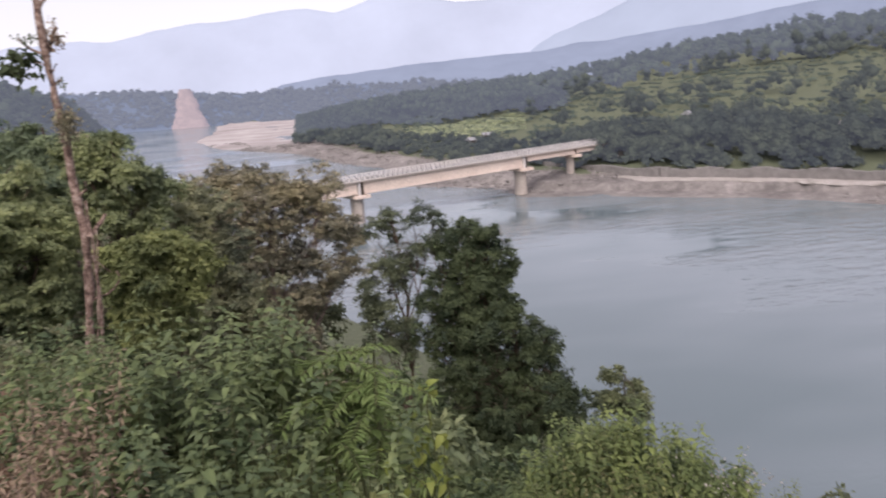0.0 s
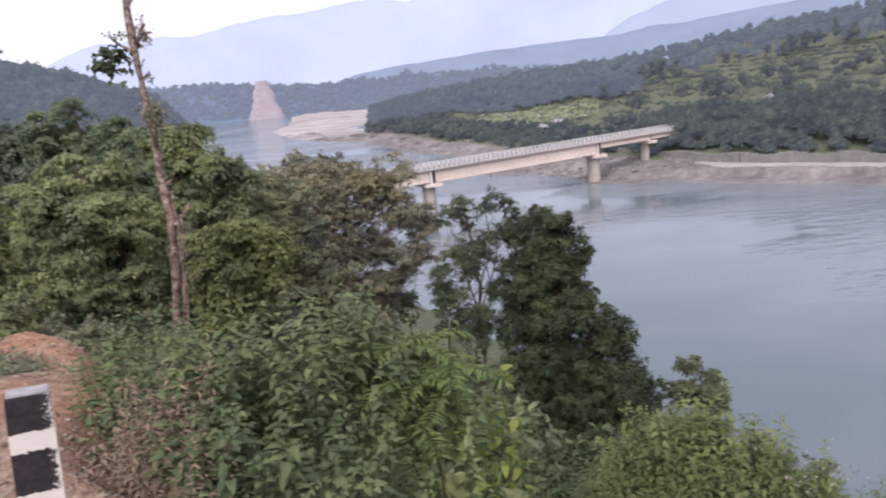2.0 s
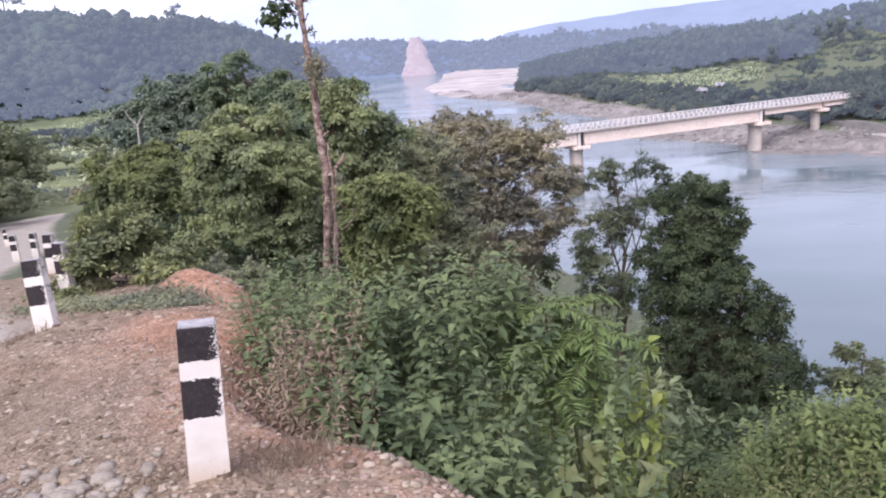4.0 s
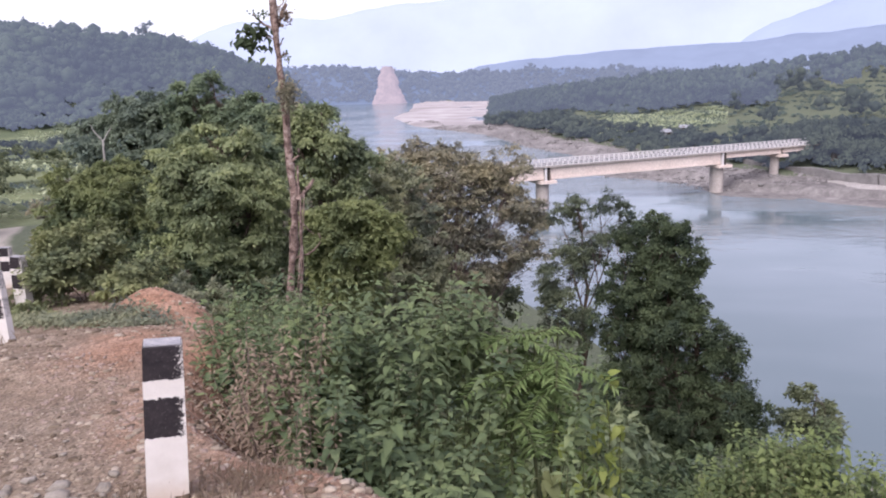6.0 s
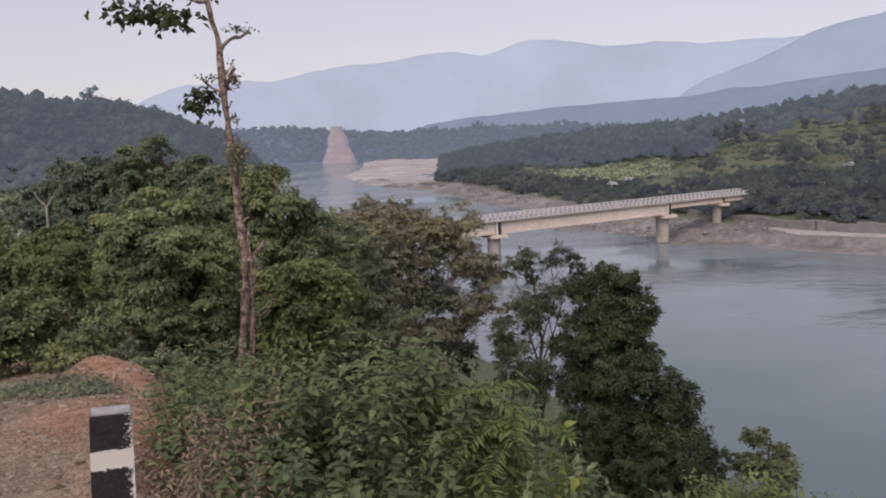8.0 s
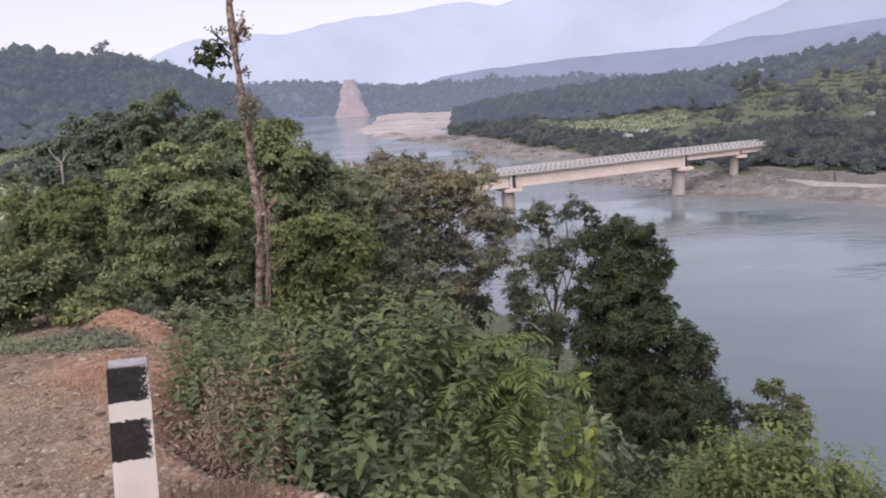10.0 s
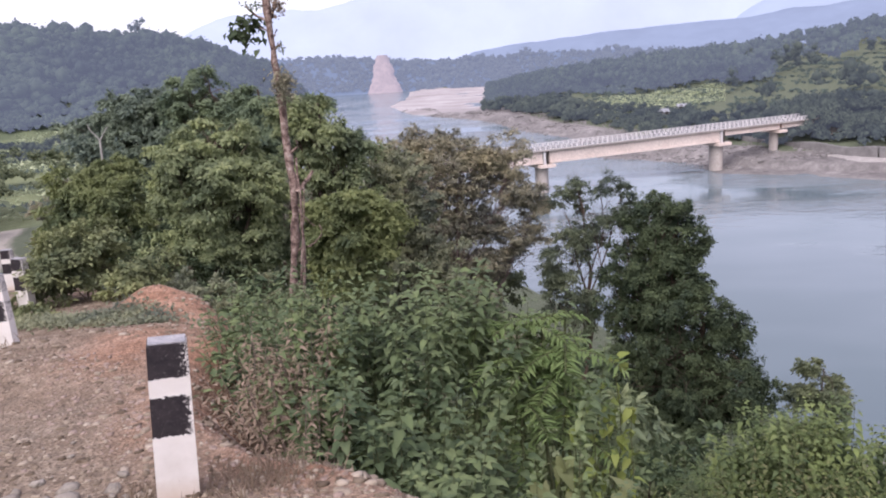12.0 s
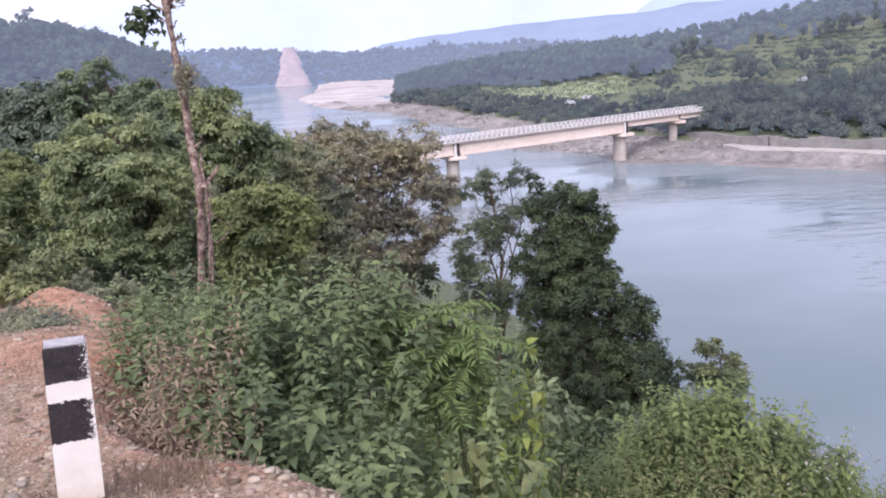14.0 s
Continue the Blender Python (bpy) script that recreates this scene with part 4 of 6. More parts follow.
def landslide():
    """A bare earth scar that widens towards the water."""
    n, k = 18, 26
    V = []
    for i in range(k):
        t = i / (k - 1)
        half = (23 - 14 * t**0.8) * (1 + 0.05 * math.sin(t * 13) + 0.03 * math.sin(t * 37)) * (1 if t < 0.93 else 0.7)
        half += 1.6 * float(waves(np.array([t * 60.0]), np.array([3.0]), 9, 3, 4)[0])
        cx = -81.5 - 4 * t
        for j in range(n):
            s = j / (n - 1) * 2 - 1
            x = cx + half * s + 0.7 * math.sin(t * 19 + 2 * s)
            y = 1040 + 32 * t
            z = -24 + 50 * t
            b = float(waves(np.array([x * 1.0]), np.array([z * 1.0]), 14, 3, 9)[0])
            V.append((x, y - 3 + 2.2 * b + 6 * abs(s) ** 4, z))
    f = [(i * n + j, i * n + j + 1, (i + 1) * n + j + 1, (i + 1) * n + j) for i in range(k - 1) for j in range(n - 1)]
    m = Mat("hazed_pink_earth")
    m.base(m.ramp(m.noise(0.15, 6, 0.7), [(0.3, (0.13, 0.095, 0.085)), (0.7, (0.23, 0.175, 0.155))]), 0.95, 0.1)
    # haze in front of the scar, put in as emission
    m.p.inputs["Emission Color"].default_value = (*HAZE_TINT, 1)
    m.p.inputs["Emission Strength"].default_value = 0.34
    me = mesh("backdrop_landslide", V, f, m.m, True)
    return tagged(new("backdrop_landslide", me), "bare pinkish earth landslide above the river bend", "landslide", kind="structure")


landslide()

# ---- the bridge ----
P1, P2 = Vector((18.4, 149.2, 0)), Vector((57.6, 164.5, 0))
SPAN = (P2 - P1).length
# the deck climbs a little towards the far bank
BRIDGE = Matrix.Translation(P1) @ Matrix.Rotation(math.atan2(P2.y - P1.y, P2.x - P1.x), 4, "Z") @ Matrix.Translation((0, 0, -14.75)) @ Matrix.Rotation(-0.011, 4, "Y") @ Matrix.Translation((0, 0, 14.75))
DECK_Z, WIDE = -14.75, 5.6


def bridge():
    b = thing("bridge", "long beige concrete girder bridge with white railings over the river", "bridge", BRIDGE)
    x0, x1 = -42.0, SPAN + 29.2
    bm = bmesh.new()
    box(bm, (x0, 0, DECK_Z), (x1, WIDE, DECK_Z + 0.3), 0.03)
    part("deck", bm, CONCRETE_GREY, b, "grey concrete deck")
    bm = bmesh.new()
    box(bm, (x0, 0.36, DECK_Z + 0.304), (x1, WIDE - 0.36, DECK_Z + 0.36))
    part("road_surface", bm, ASPHALT, b, "dark worn asphalt")
    for y in (0.0, WIDE - 0.35):
        bm = bmesh.new()
        box(bm, (x0, y, DECK_Z + 0.302), (x1, y + 0.35, DECK_Z + 0.42), 0.02)
        part("kerb", bm, RAIL_WHITE, b, "white-painted kerb")
    for lo, hi, deep in ((x0, -0.75, 2.35), (0.75, SPAN - 0.75, 2.45), (SPAN + 0.75, SPAN + 15.4, 1.25), (SPAN + 16.0, x1, 1.1)):
        for y in (0.75, WIDE - 1.25):
            bm = bmesh.new()
            zt = DECK_Z - 0.004
            box(bm, (lo, y, zt - deep), (hi, y + 0.5, zt), 0.03)
            box(bm, (lo, y - 0.12, zt - deep), (hi, y + 0.62, zt - deep + 0.4), 0.03)
            part("girder", bm, CONCRETE, b)
        for e in (lo + 0.1, hi - 0.4):
            bm = bmesh.new()
            box(bm, (e, 1.3, zt - deep * 0.9), (e + 0.3, WIDE - 1.3, zt))
            part("cross_beam", bm, CONCRETE_GREY, b)
    for x, deep, foot in ((0.0, 2.45, -27.0), (SPAN, 2.45, -26.0), (SPAN + 15.7, 1.25, -23.5)):
        big = deep > 2
        top = DECK_Z - deep - 0.02
        bm = bmesh.new()
        w = 1.7 if big else 1.1
        box(bm, (x - w, -0.1, top - 0.75), (x + w, WIDE + 0.1, top - 0.12), 0.06)
        part("pier_cap", bm, CONCRETE, b)
        bm = bmesh.new()
        bmesh.ops.create_cone(bm, cap_ends=True, segments=28, radius1=1.15 if big else 0.75, radius2=1.15 if big else 0.75, depth=top - 0.76 - foot, matrix=Matrix.Translation((x, WIDE / 2, (top - 0.76 + foot) / 2)) @ Matrix.Diagonal((1, 1.5, 1, 1)))
        part("pier_column", bm, CONCRETE_GREY, b, "weathered round concrete pier")
        if big:
            for y in (0.35, WIDE - 0.85):
                bm = bmesh.new()
                box(bm, (x - 0.62, y, top - 0.118), (x - 0.2, y + 0.5, DECK_Z - 0.02), 0.02)
                part("end_block", bm, RAIL_WHITE, b)
                bm = bmesh.new()
                box(bm, (x + 0.1, y + 0.1, top - 0.118), (x + 0.4, y + 0.4, DECK_Z - 0.5), 0.02)
                part("bearing", bm, DARK_STEEL, b, "dark seismic stop between the girder ends")
    for y in (0.12, WIDE - 0.22):
        for z in (DECK_Z + 0.62, DECK_Z + 0.94):
            bm = bmesh.new()
            box(bm, (x0, y + 0.0, z), (x1, y + 0.1, z + 0.15), 0.015)
            part("rail", bm, RAIL_WHITE, b)
    bm = bmesh.new()
    box(bm, (-0.1, -0.1, -0.1), (0.1, 0.1, 0.5), 0.015)
    first = part("rail_post", bm, RAIL_WHITE, b)
    me = first.data
    k = int((x1 - x0) / 1.15)
    for i in range(k + 1):
        for y in (0.13, WIDE - 0.13):
            ob = first if i == 0 and y < 1 else child("rail_post", me, b)
            ob.location = (x0 + 0.2 + i * (x1 - x0 - 0.4) / k, y, DECK_Z + 0.54)
    bm = bmesh.new()
    box(bm, (x1 - 0.6, -0.6, -24), (x1 + 4, WIDE + 0.6, DECK_Z - 1.2), 0.05)
    part("abutment", bm, CONCRETE_GREY, b)
    return b


bridge()


# ---- far bank: masonry wall, rocks, houses ----
def bank_wall():
    w = thing("retaining_wall", "long grey stone retaining wall above the river gravel", "wall", kind="structure")
    g = np.random.default_rng(8)
    V, Fc = [], []
    line = [Vector((x, y, 0)) for x, y in WALL_LINE]
    for a, b in zip(line, line[1:]):
        d = (b - a).normalized()
        nrm = Vector((d.y, -d.x, 0))
        bm = bmesh.new()
        k = 12
        for i in range(k):
            p, q = a.lerp(b, i / k), a.lerp(b, (i + 1) / k)
            lean = nrm * -0.5
            zt = -18.5 + 0.3 * math.sin(p.x * 0.9)
            lo = [p - nrm * -0.0 + Vector((0, 0, -22)), q + Vector((0, 0, -22)), q + lean + Vector((0, 0, zt)), p + lean + Vector((0, 0, zt))]
            back = [v - nrm * 1.2 for v in lo]
            vs = [bm.verts.new(v) for v in lo + back]
            for f in ((0, 1, 2, 3), (7, 6, 5, 4), (3, 2, 6, 7), (0, 3, 7, 4), (1, 5, 6, 2)):
                bm.faces.new([vs[j] for j in f])
        bmesh.ops.recalc_face_normals(bm, faces=bm.faces)
        part("wall_section", bm, STONE_WALL, w)
    return w


bank_wall()


def bank_path():
    """A pale trodden ledge that runs along the foot of the wall, with a broken outer edge."""
    g = np.random.default_rng(18)
    pts = np.concatenate([np.linspace(a, b, 16)[:-1] for a, b in zip(WALL_LINE, WALL_LINE[1:])])
    d = np.gradient(pts, axis=0)
    d /= np.linalg.norm(d, axis=1)[:, None]
    out = np.stack([-d[:, 1], d[:, 0]], -1)
    rows = []
    for k, (o, drop) in enumerate(((0.3, 0.0), (1.6, 0.05), (3.2, 0.12), (3.5, 0.75))):
        p = pts + out * (o + (0.35 * g.normal(size=len(pts)) if k > 1 else 0))[..., None] if k > 1 else pts + out * o
        rows.append(np.concatenate([p, (-20.35 - drop + 0.05 * g.normal(size=len(pts)))[:, None]], 1))
    n = len(pts)
    f = [(i * n + j, i * n + j + 1, (i + 1) * n + j + 1, (i + 1) * n + j) for i in range(3) for j in range(n - 1)]
    return tagged(new("bank_path", mesh("bank_path", np.concatenate(rows), f, PATH_SILT)), "pale silty ledge along the foot of the retaining wall", "path", kind="structure")


bank_path()


def rocks(name, label, pts, sizes, mat, seed, shards=False):
    """Rounded, uneven stones lying on the ground, one mesh."""
    g = np.random.default_rng(seed)
    bm = bmesh.new()
    if shards:
        bmesh.ops.create_cone(bm, cap_ends=True, cap_tris=True, segments=5, radius1=1, radius2=0.75, depth=1.3)
        bmesh.ops.triangulate(bm, faces=bm.faces)
    else:
        bmesh.ops.create_icosphere(bm, subdivisions=1, radius=1)
    bv = np.array([v.co[:] for v in bm.verts])
    bf = np.array([[v.index for v in f.verts] for f in bm.faces])
    bm.free()
    n = len(pts)
    s = sizes[:, None, None] * (bv[None] * g.uniform(0.5, 1.1, (n, 1, 3)) * np.array([1, 1, 0.5]) * g.uniform(0.6, 1.25, (n, len(bv), 1)))
    a = g.uniform(0, 6.3, n)
    c, si = np.cos(a)[:, None], np.sin(a)[:, None]
    x, y = s[..., 0] * c - s[..., 1] * si, s[..., 0] * si + s[..., 1] * c
    v = np.stack([x, y, s[..., 2]], -1) + pts[:, None]
    f = (bf[None] + (np.arange(n) * len(bv))[:, None, None]).reshape(-1, 3)
    return tagged(new(name, mesh(name, v.reshape(-1, 3), f, mat)), label, "stones", kind="stuff")


g = np.random.default_rng(12)
x, y = scatter(g, 60000, (-6, 45), (110, 520), lambda x, y, dr, dl: (dr < dl) & (dr < 20) & (waves(x, y, 22, 3, 91) > -0.15))
rocks("shore_rocks", "grey and pinkish boulders along the river gravel", np.stack([x, y, terrain(x, y)[0]], -1), g.uniform(0.15, 1.0, len(x)) ** 1.7 + 0.15, ROCK, 3)


def house(x, y, w, d, h, turn, label):
    z = height(x, y)
    o = thing("house", label, "house", pose(x, y, z - 0.3, 0, 0, turn))
    bm = bmesh.new()
    box(bm, (-w / 2, -d / 2, 0), (w / 2, d / 2, h))
    part("wall", bm, HOUSE_WHITE, o)
    bm = bmesh.new()
    e = 0.5
    vs = [bm.verts.new(p) for p in ((-w / 2 - e, -d / 2 - e, h - 0.1), (w / 2 + e, -d / 2 - e, h - 0.1), (w / 2 + e, d / 2 + e, h - 0.1), (-w / 2 - e, d / 2 + e, h - 0.1), (-w / 2 - e, 0, h + d * 0.3), (w / 2 + e, 0, h + d * 0.3))]
    for f in ((0, 1, 5, 4), (2, 3, 4, 5), (1, 2, 5), (3, 0, 4), (3, 2, 1, 0)):
        bm.faces.new([vs[i] for i in f])
    part("roof", bm, ROOF_TIN, o, "pale tin roof")
    for s in (-0.28, 0.28):
        bm = bmesh.new()
        box(bm, (w * s - 0.5, -d / 2 - 0.04, 1.0), (w * s + 0.5, -d / 2 + 0.02, 2.1), 0.02)
        part("window", bm, DARK_STEEL, o)
    return o


house(70, 252, 4, 3, 1.9, 12, "small whitewashed farmhouse with a tin roof among trees")
house(75.5, 254, 3, 2.5, 1.7, -8, "small pale shed with a tin roof among trees")
house(128, 214, 4.5, 3.5, 2.2, 30, "low house with a pale tin roof above the river bank")

def road_wall():
    """A pale parapet along the road on the far slope."""
    w = thing("parapet_wall", "low pale parapet wall along the road across the river", "wall")
    a = np.radians(np.linspace(35.6, 40.5, 15))
    p = np.stack([222 * np.sin(a), 222 * np.cos(a)], -1)
    z = terrain(p[:, 0], p[:, 1])[0]
    z = np.linspace(z[0], z[-1], 15)
    bm = bmesh.new()
    for k in range(14):
        d = Vector((p[k + 1, 0] - p[k, 0], p[k + 1, 1] - p[k, 1], 0))
        turn = Matrix.Translation((p[k, 0], p[k, 1], z[k])) @ Matrix.Rotation(math.atan2(d.y, d.x), 4, "Z")
        box(bm, (0, -0.15, -1.5), (d.length + 0.01, 0.15, 0.9), 0, turn)
    part("masonry", bm, RAIL_WHITE, w)
    return w


road_wall()

# ---- guard posts ----
bm = bmesh.new()
PW, PD, PH = 0.086, 0.06, 0.737
vs = []
for z, k in ((-0.35, 1.06), (0.0, 1.04), (0.3, 1.01), (0.6, 0.98), (PH - 0.008, 0.955), (PH, 0.93)):
    vs.append([bm.verts.new((sx * PW * k, sy * PD * k, z)) for sx, sy in ((-1, -1), (1, -1), (1, 1), (-1, 1))])
for lo, hi in zip(vs, vs[1:]):
    for i in range(4):
        bm.faces.new((lo[i], lo[(i + 1) % 4], hi[(i + 1) % 4], hi[i]))
bm.faces.new(vs[-1])
bm.faces.new(vs[0][::-1])
long_edges = [e for e in bm.edges if abs(e.verts[0].co.z - e.verts[1].co.z) > 0.1]
bmesh.ops.bevel(bm, geom=long_edges, offset=0.012, segments=2, affect="EDGES")
post = thing("guard_post", "concrete guard post with worn black and white bands", "guard post", pose(-1.42, 3.565, -0.175, 0, 3.4, 19.5), "guard posts along the road")
part("post", bm, POST_PAINT, post)
bm = bmesh.new()
box(bm, (-0.077, -0.052, PH + 0.001), (0.077, 0.052, PH + 0.01), 0.004)
part("cap", bm, POST_CAP, post, "chipped pale mortar cap")
for px, py, rz, tilt in ((-4.18, 6.98, 8, -5), (-5.66, 9.95, -12, 2), (-7.9, 13.45, 5, 1), (-12.9, 20.13, 20, 0), (-12.5, 20.4, 5, 3), (-21.05, 29.7, 0, 2), (-20.9, 30.1, 0, -6), (-20.16, 29.1, 15, 0), (-19.8, 29.35, 0, 4), (-19.9, 30.5, 9, -3), (-37.3, 47.5, 0, 0), (-36.2, 48.3, 0, 2), (-35.3, 49.0, 0, 0), (-34.3, 49.7, 0, 1)):
    copy_thing(post, pose(px, py, height(px, py) - (0.08 if py < 8 else 0.02), tilt, tilt * 0.7, rz))


# ---- trees below the road ----
def foot(x, y, sink=0.2):
    return x, y, height(x, y) - sink


def dead_tree():
    """A tall bare trunk, its crown lost: stubs, a few leafy shoots, a thinner stem beside it."""
    g = np.random.default_rng(77)
    bx, by = -3.0, 13.9
    z0 = height(bx, by)
    o = thing("bare_tree", "tall bare pale trunk with broken limbs and few leaves", "tree", pose(bx, by, z0))
    h = lambda z: z - z0
    n = 48
    z = np.linspace(z0 - 0.4, 5.2, n)
    x = np.interp(z, [-4, -2.4, -2.0, -0.6, -0.25, 0.4, 1.65, 2.6, 3.4, 3.9, 5.2], [-3.2, -3.1, -3.08, -2.92, -2.91, -2.94, -2.98, -3.03, -3.04, -3.16, -3.34]) - bx
    pts = np.stack([x, 0.03 * np.cos(z * 1.3), h(z)], -1)
    pts[1:, :2] += g.normal(size=(n - 1, 2)) * 0.012
    r = np.interp(z, [-4, -2, 0, 2.4, 2.7, 3.3, 3.5, 5.2], [0.098, 0.078, 0.07, 0.056, 0.078, 0.05, 0.046, 0.035]) * (1 + 0.13 * g.normal(size=n))
    v, f = tubes([(pts, r)], 10)
    child("trunk", mesh("trunk", v, f, BARK_PALE, True), o)
    at = lambda q: (float(np.interp(q, z, x)), 0, h(q))
    limbs = [(at(3.28), (0.2, 0.03, h(3.5)), 0.04), ((0.2, 0.03, h(3.5)), (0.46, 0.08, h(3.6)), 0.035), (at(2.62), (0.18, 0, h(3.0)), 0.05), (at(2.6), (-0.22, 0.03, h(2.68)), 0.03), ((-0.22, 0.03, h(2.68)), (-0.4, 0.04, h(2.86)), 0.02), (at(2.35), (-0.2, 0, h(2.5)), 0.016), (at(2.1), (0.12, 0, h(2.2)), 0.025), (at(2.3), (0.1, 0, h(2.45)), 0.02), (at(4.1), (-1.2, 0.2, h(4.25)), 0.035), (at(4.9), (0.4, 0.1, h(5.6)), 0.03), (at(4.9), (-0.7, 0.1, h(5.8)), 0.03), ((0.17, -0.08, h(-0.3)), (0.33, -0.08, h(-0.12)), 0.05), ((0.33, -0.08, h(-0.12)), (0.46, -0.05, h(0.05)), 0.04), (at(0.35), (0.24, -0.1, h(0.6)), 0.03), (at(-1.4), (0.5, -0.1, h(-0.9)), 0.018), (at(-0.5), (0.38, 0.1, h(-0.95)), 0.014)]
    for a, b, w in limbs:
        v, f = tubes([(bend(g, a, b, 7, 0.3), np.linspace(w, w * 0.6, 7))], 7)
        child("limb", mesh("limb", v, f, BARK_PALE, True), o)
    for a, b, w in (((0.06, -0.1, h(-3.05)), (0.21, -0.1, h(0.3)), 0.036), ((-0.02, -0.14, h(-2.9)), (0.3, -0.12, h(-0.2)), 0.02)):
        v, f = tubes([(bend(g, a, b, 12, 0.1), np.linspace(w, w * 0.5, 12))], 6)
        child("side_stem", mesh("side_stem", v, f, BARK_PALE, True), o)
    for c, rad, k, size, leaf in (((-0.42, 0, h(2.47)), (0.17, 0.15, 0.15), 75, 0.15, LEAF_DARK), ((-0.58, 0, h(2.42)), (0.1, 0.1, 0.06), 18, 0.14, LEAF_DARK), ((-0.28, 0, h(2.6)), (0.1, 0.1, 0.06), 26, 0.12, LEAF_DARK), ((-0.28, 0, h(2.84)), (0.14, 0.1, 0.06), 40, 0.06, LEAF_DARK), ((-0.85, 0.1, h(3.85)), (0.34, 0.25, 0.12), 120, 0.15, LEAF_DARK), ((-1.35, 0.1, h(3.98)), (0.35, 0.3, 0.16), 150, 0.15, LEAF_DARK), ((0.3, 0.05, h(3.64)), (0.17, 0.12, 0.05), 60, 0.07, LEAF_DUSK), ((0.14, 0, h(2.85)), (0.08, 0.1, 0.16), 130, 0.06, LEAF_DRY), ((0.12, 0, h(2.15)), (0.05, 0.05, 0.06), 24, 0.06, LEAF_DUSK), ((0.12, -0.08, h(1.52)), (0.13, 0.13, 0.2), 420, 0.075, LEAF_RUST), ((-0.6, 0, h(5.0)), (0.9, 0.6, 0.5), 500, 0.14, LEAF_DARK)):
        P = np.array(c) + g.normal(size=(k, 3)) * np.array(rad) * 0.7
        tagged(child("leaf_tuft", leaf_mesh(g, P, size, leaf, "leaf_tuft", None, 0.5, 0.66), o), kind="stuff")
    return o


dead_tree()


def rel(base, lobes):
    """Lobes given by place in the world, made relative to a foot."""
    return [((c[0] - base[0], c[1] - base[1], c[2] - base[2]), r) for c, r in lobes]


def grove(name, label, x, y, lobes, leaf, size, clumps, per, trunk_r, seed, **kw):
    b = foot(x, y)
    return tree(name, label, b, rel(b, lobes), leaf, size, clumps, per, trunk_r, seed, **kw)


grove("leafy_tree", "tall dark green tree behind the others", -8.0, 33.6, [((-9.9, 33.0, 1.3), (1.37, 1.30, 0.75)), ((-10.7, 32.7, 0.8), (1.12, 1.06, 0.87)), ((-8.6, 33.3, 0.5), (1.24, 1.18, 0.95)), ((-8.0, 33.5, 0.6), (0.99, 0.95, 0.87)), ((-6.8, 33.7, 0.3), (1.12, 1.06, 1.00)), ((-5.9, 33.9, -0.0), (0.95, 0.90, 0.87)), ((-9.6, 33.0, -0.5), (1.87, 1.77, 1.12)), ((-7.8, 33.5, -0.8), (1.50, 1.42, 1.12)), ((-5.2, 34.0, -0.6), (0.75, 0.71, 0.75))], LEAF_MID, 0.17, 560, 90, 0.22, 104, spread=0.36, shell=0.6, droop=0.85)
grove("leafy_tree", "shady dark green tree among the light ones", -13.8, 34.6, [((-14.6, 34.4, 0.5), (0.95, 0.9, 0.7)), ((-13.7, 34.8, 0.7), (1.35, 1.29, 0.87)), ((-12.8, 35.1, 0.9), (0.95, 0.90, 0.76)), ((-14.8, 34.4, -0.8), (1.63, 1.55, 1.22)), ((-13.2, 35.0, -0.8), (1.49, 1.42, 1.22)), ((-12.3, 35.3, -0.3), (1.22, 1.16, 1.08))], LEAF_HAZY, 0.18, 520, 90, 0.2, 105, spread=0.38, shell=0.6, droop=0.85)
grove("leafy_tree", "broad light green tree on the slope", -6.1, 20.0, [((-5.9, 20.1, 0.2), (0.75, 0.71, 0.48)), ((-6.5, 19.9, -0.2), (0.75, 0.71, 0.54)), ((-5.3, 20.2, -0.4), (0.75, 0.72, 0.57)), ((-6.9, 19.7, -0.9), (0.68, 0.65, 0.68)), ((-6.0, 20.0, -1.1), (1.06, 1.01, 0.76)), ((-5.1, 20.3, -1.3), (0.61, 0.58, 0.68)), ((-6.7, 19.8, -2.1), (0.91, 0.87, 0.76)), ((-5.6, 20.1, -2.3), (0.92, 0.87, 0.76)), ((-7.1, 19.7, -2.6), (0.61, 0.58, 0.54)), ((-4.9, 20.3, -2.5), (0.46, 0.44, 0.61))], LEAF_LIGHT, 0.12, 820, 85, 0.17, 101, spread=0.23, shell=0.6, droop=0.85)
grove("leafy_tree", "dense light green tree beside the road slope", -10.4, 22.1, [((-9.8, 22.3, -0.7), (0.71, 0.67, 0.49)), ((-10.5, 22.0, -0.9), (0.79, 0.75, 0.53)), ((-9.7, 22.4, -1.5), (0.71, 0.67, 0.71)), ((-10.5, 22.0, -1.8), (1.06, 1.01, 0.80)), ((-9.7, 22.4, -2.5), (0.71, 0.68, 0.71)), ((-10.9, 21.8, -2.5), (0.89, 0.85, 0.62))], LEAF_FRESH, 0.125, 620, 80, 0.16, 103, spread=0.25, shell=0.6, droop=0.85)
grove("leafy_tree", "small yellowish green tree in the thicket", -3.9, 23.1, [((-4.2, 23.0, 0.9), (0.59, 0.56, 0.37)), ((-4.7, 22.9, 0.5), (0.51, 0.48, 0.51)), ((-3.7, 23.1, 0.1), (0.67, 0.64, 0.51)), ((-4.3, 23.0, -0.1), (0.76, 0.72, 0.59)), ((-3.3, 23.2, -0.4), (0.59, 0.56, 0.51)), ((-4.4, 23.0, -0.9), (0.68, 0.64, 0.59)), ((-3.5, 23.2, -1.1), (0.76, 0.72, 0.59)), ((-2.8, 23.2, -0.3), (0.34, 0.32, 0.37))], LEAF_LIGHT, 0.125, 330, 70, 0.11, 106, spread=0.24, shell=0.55, droop=0.85)
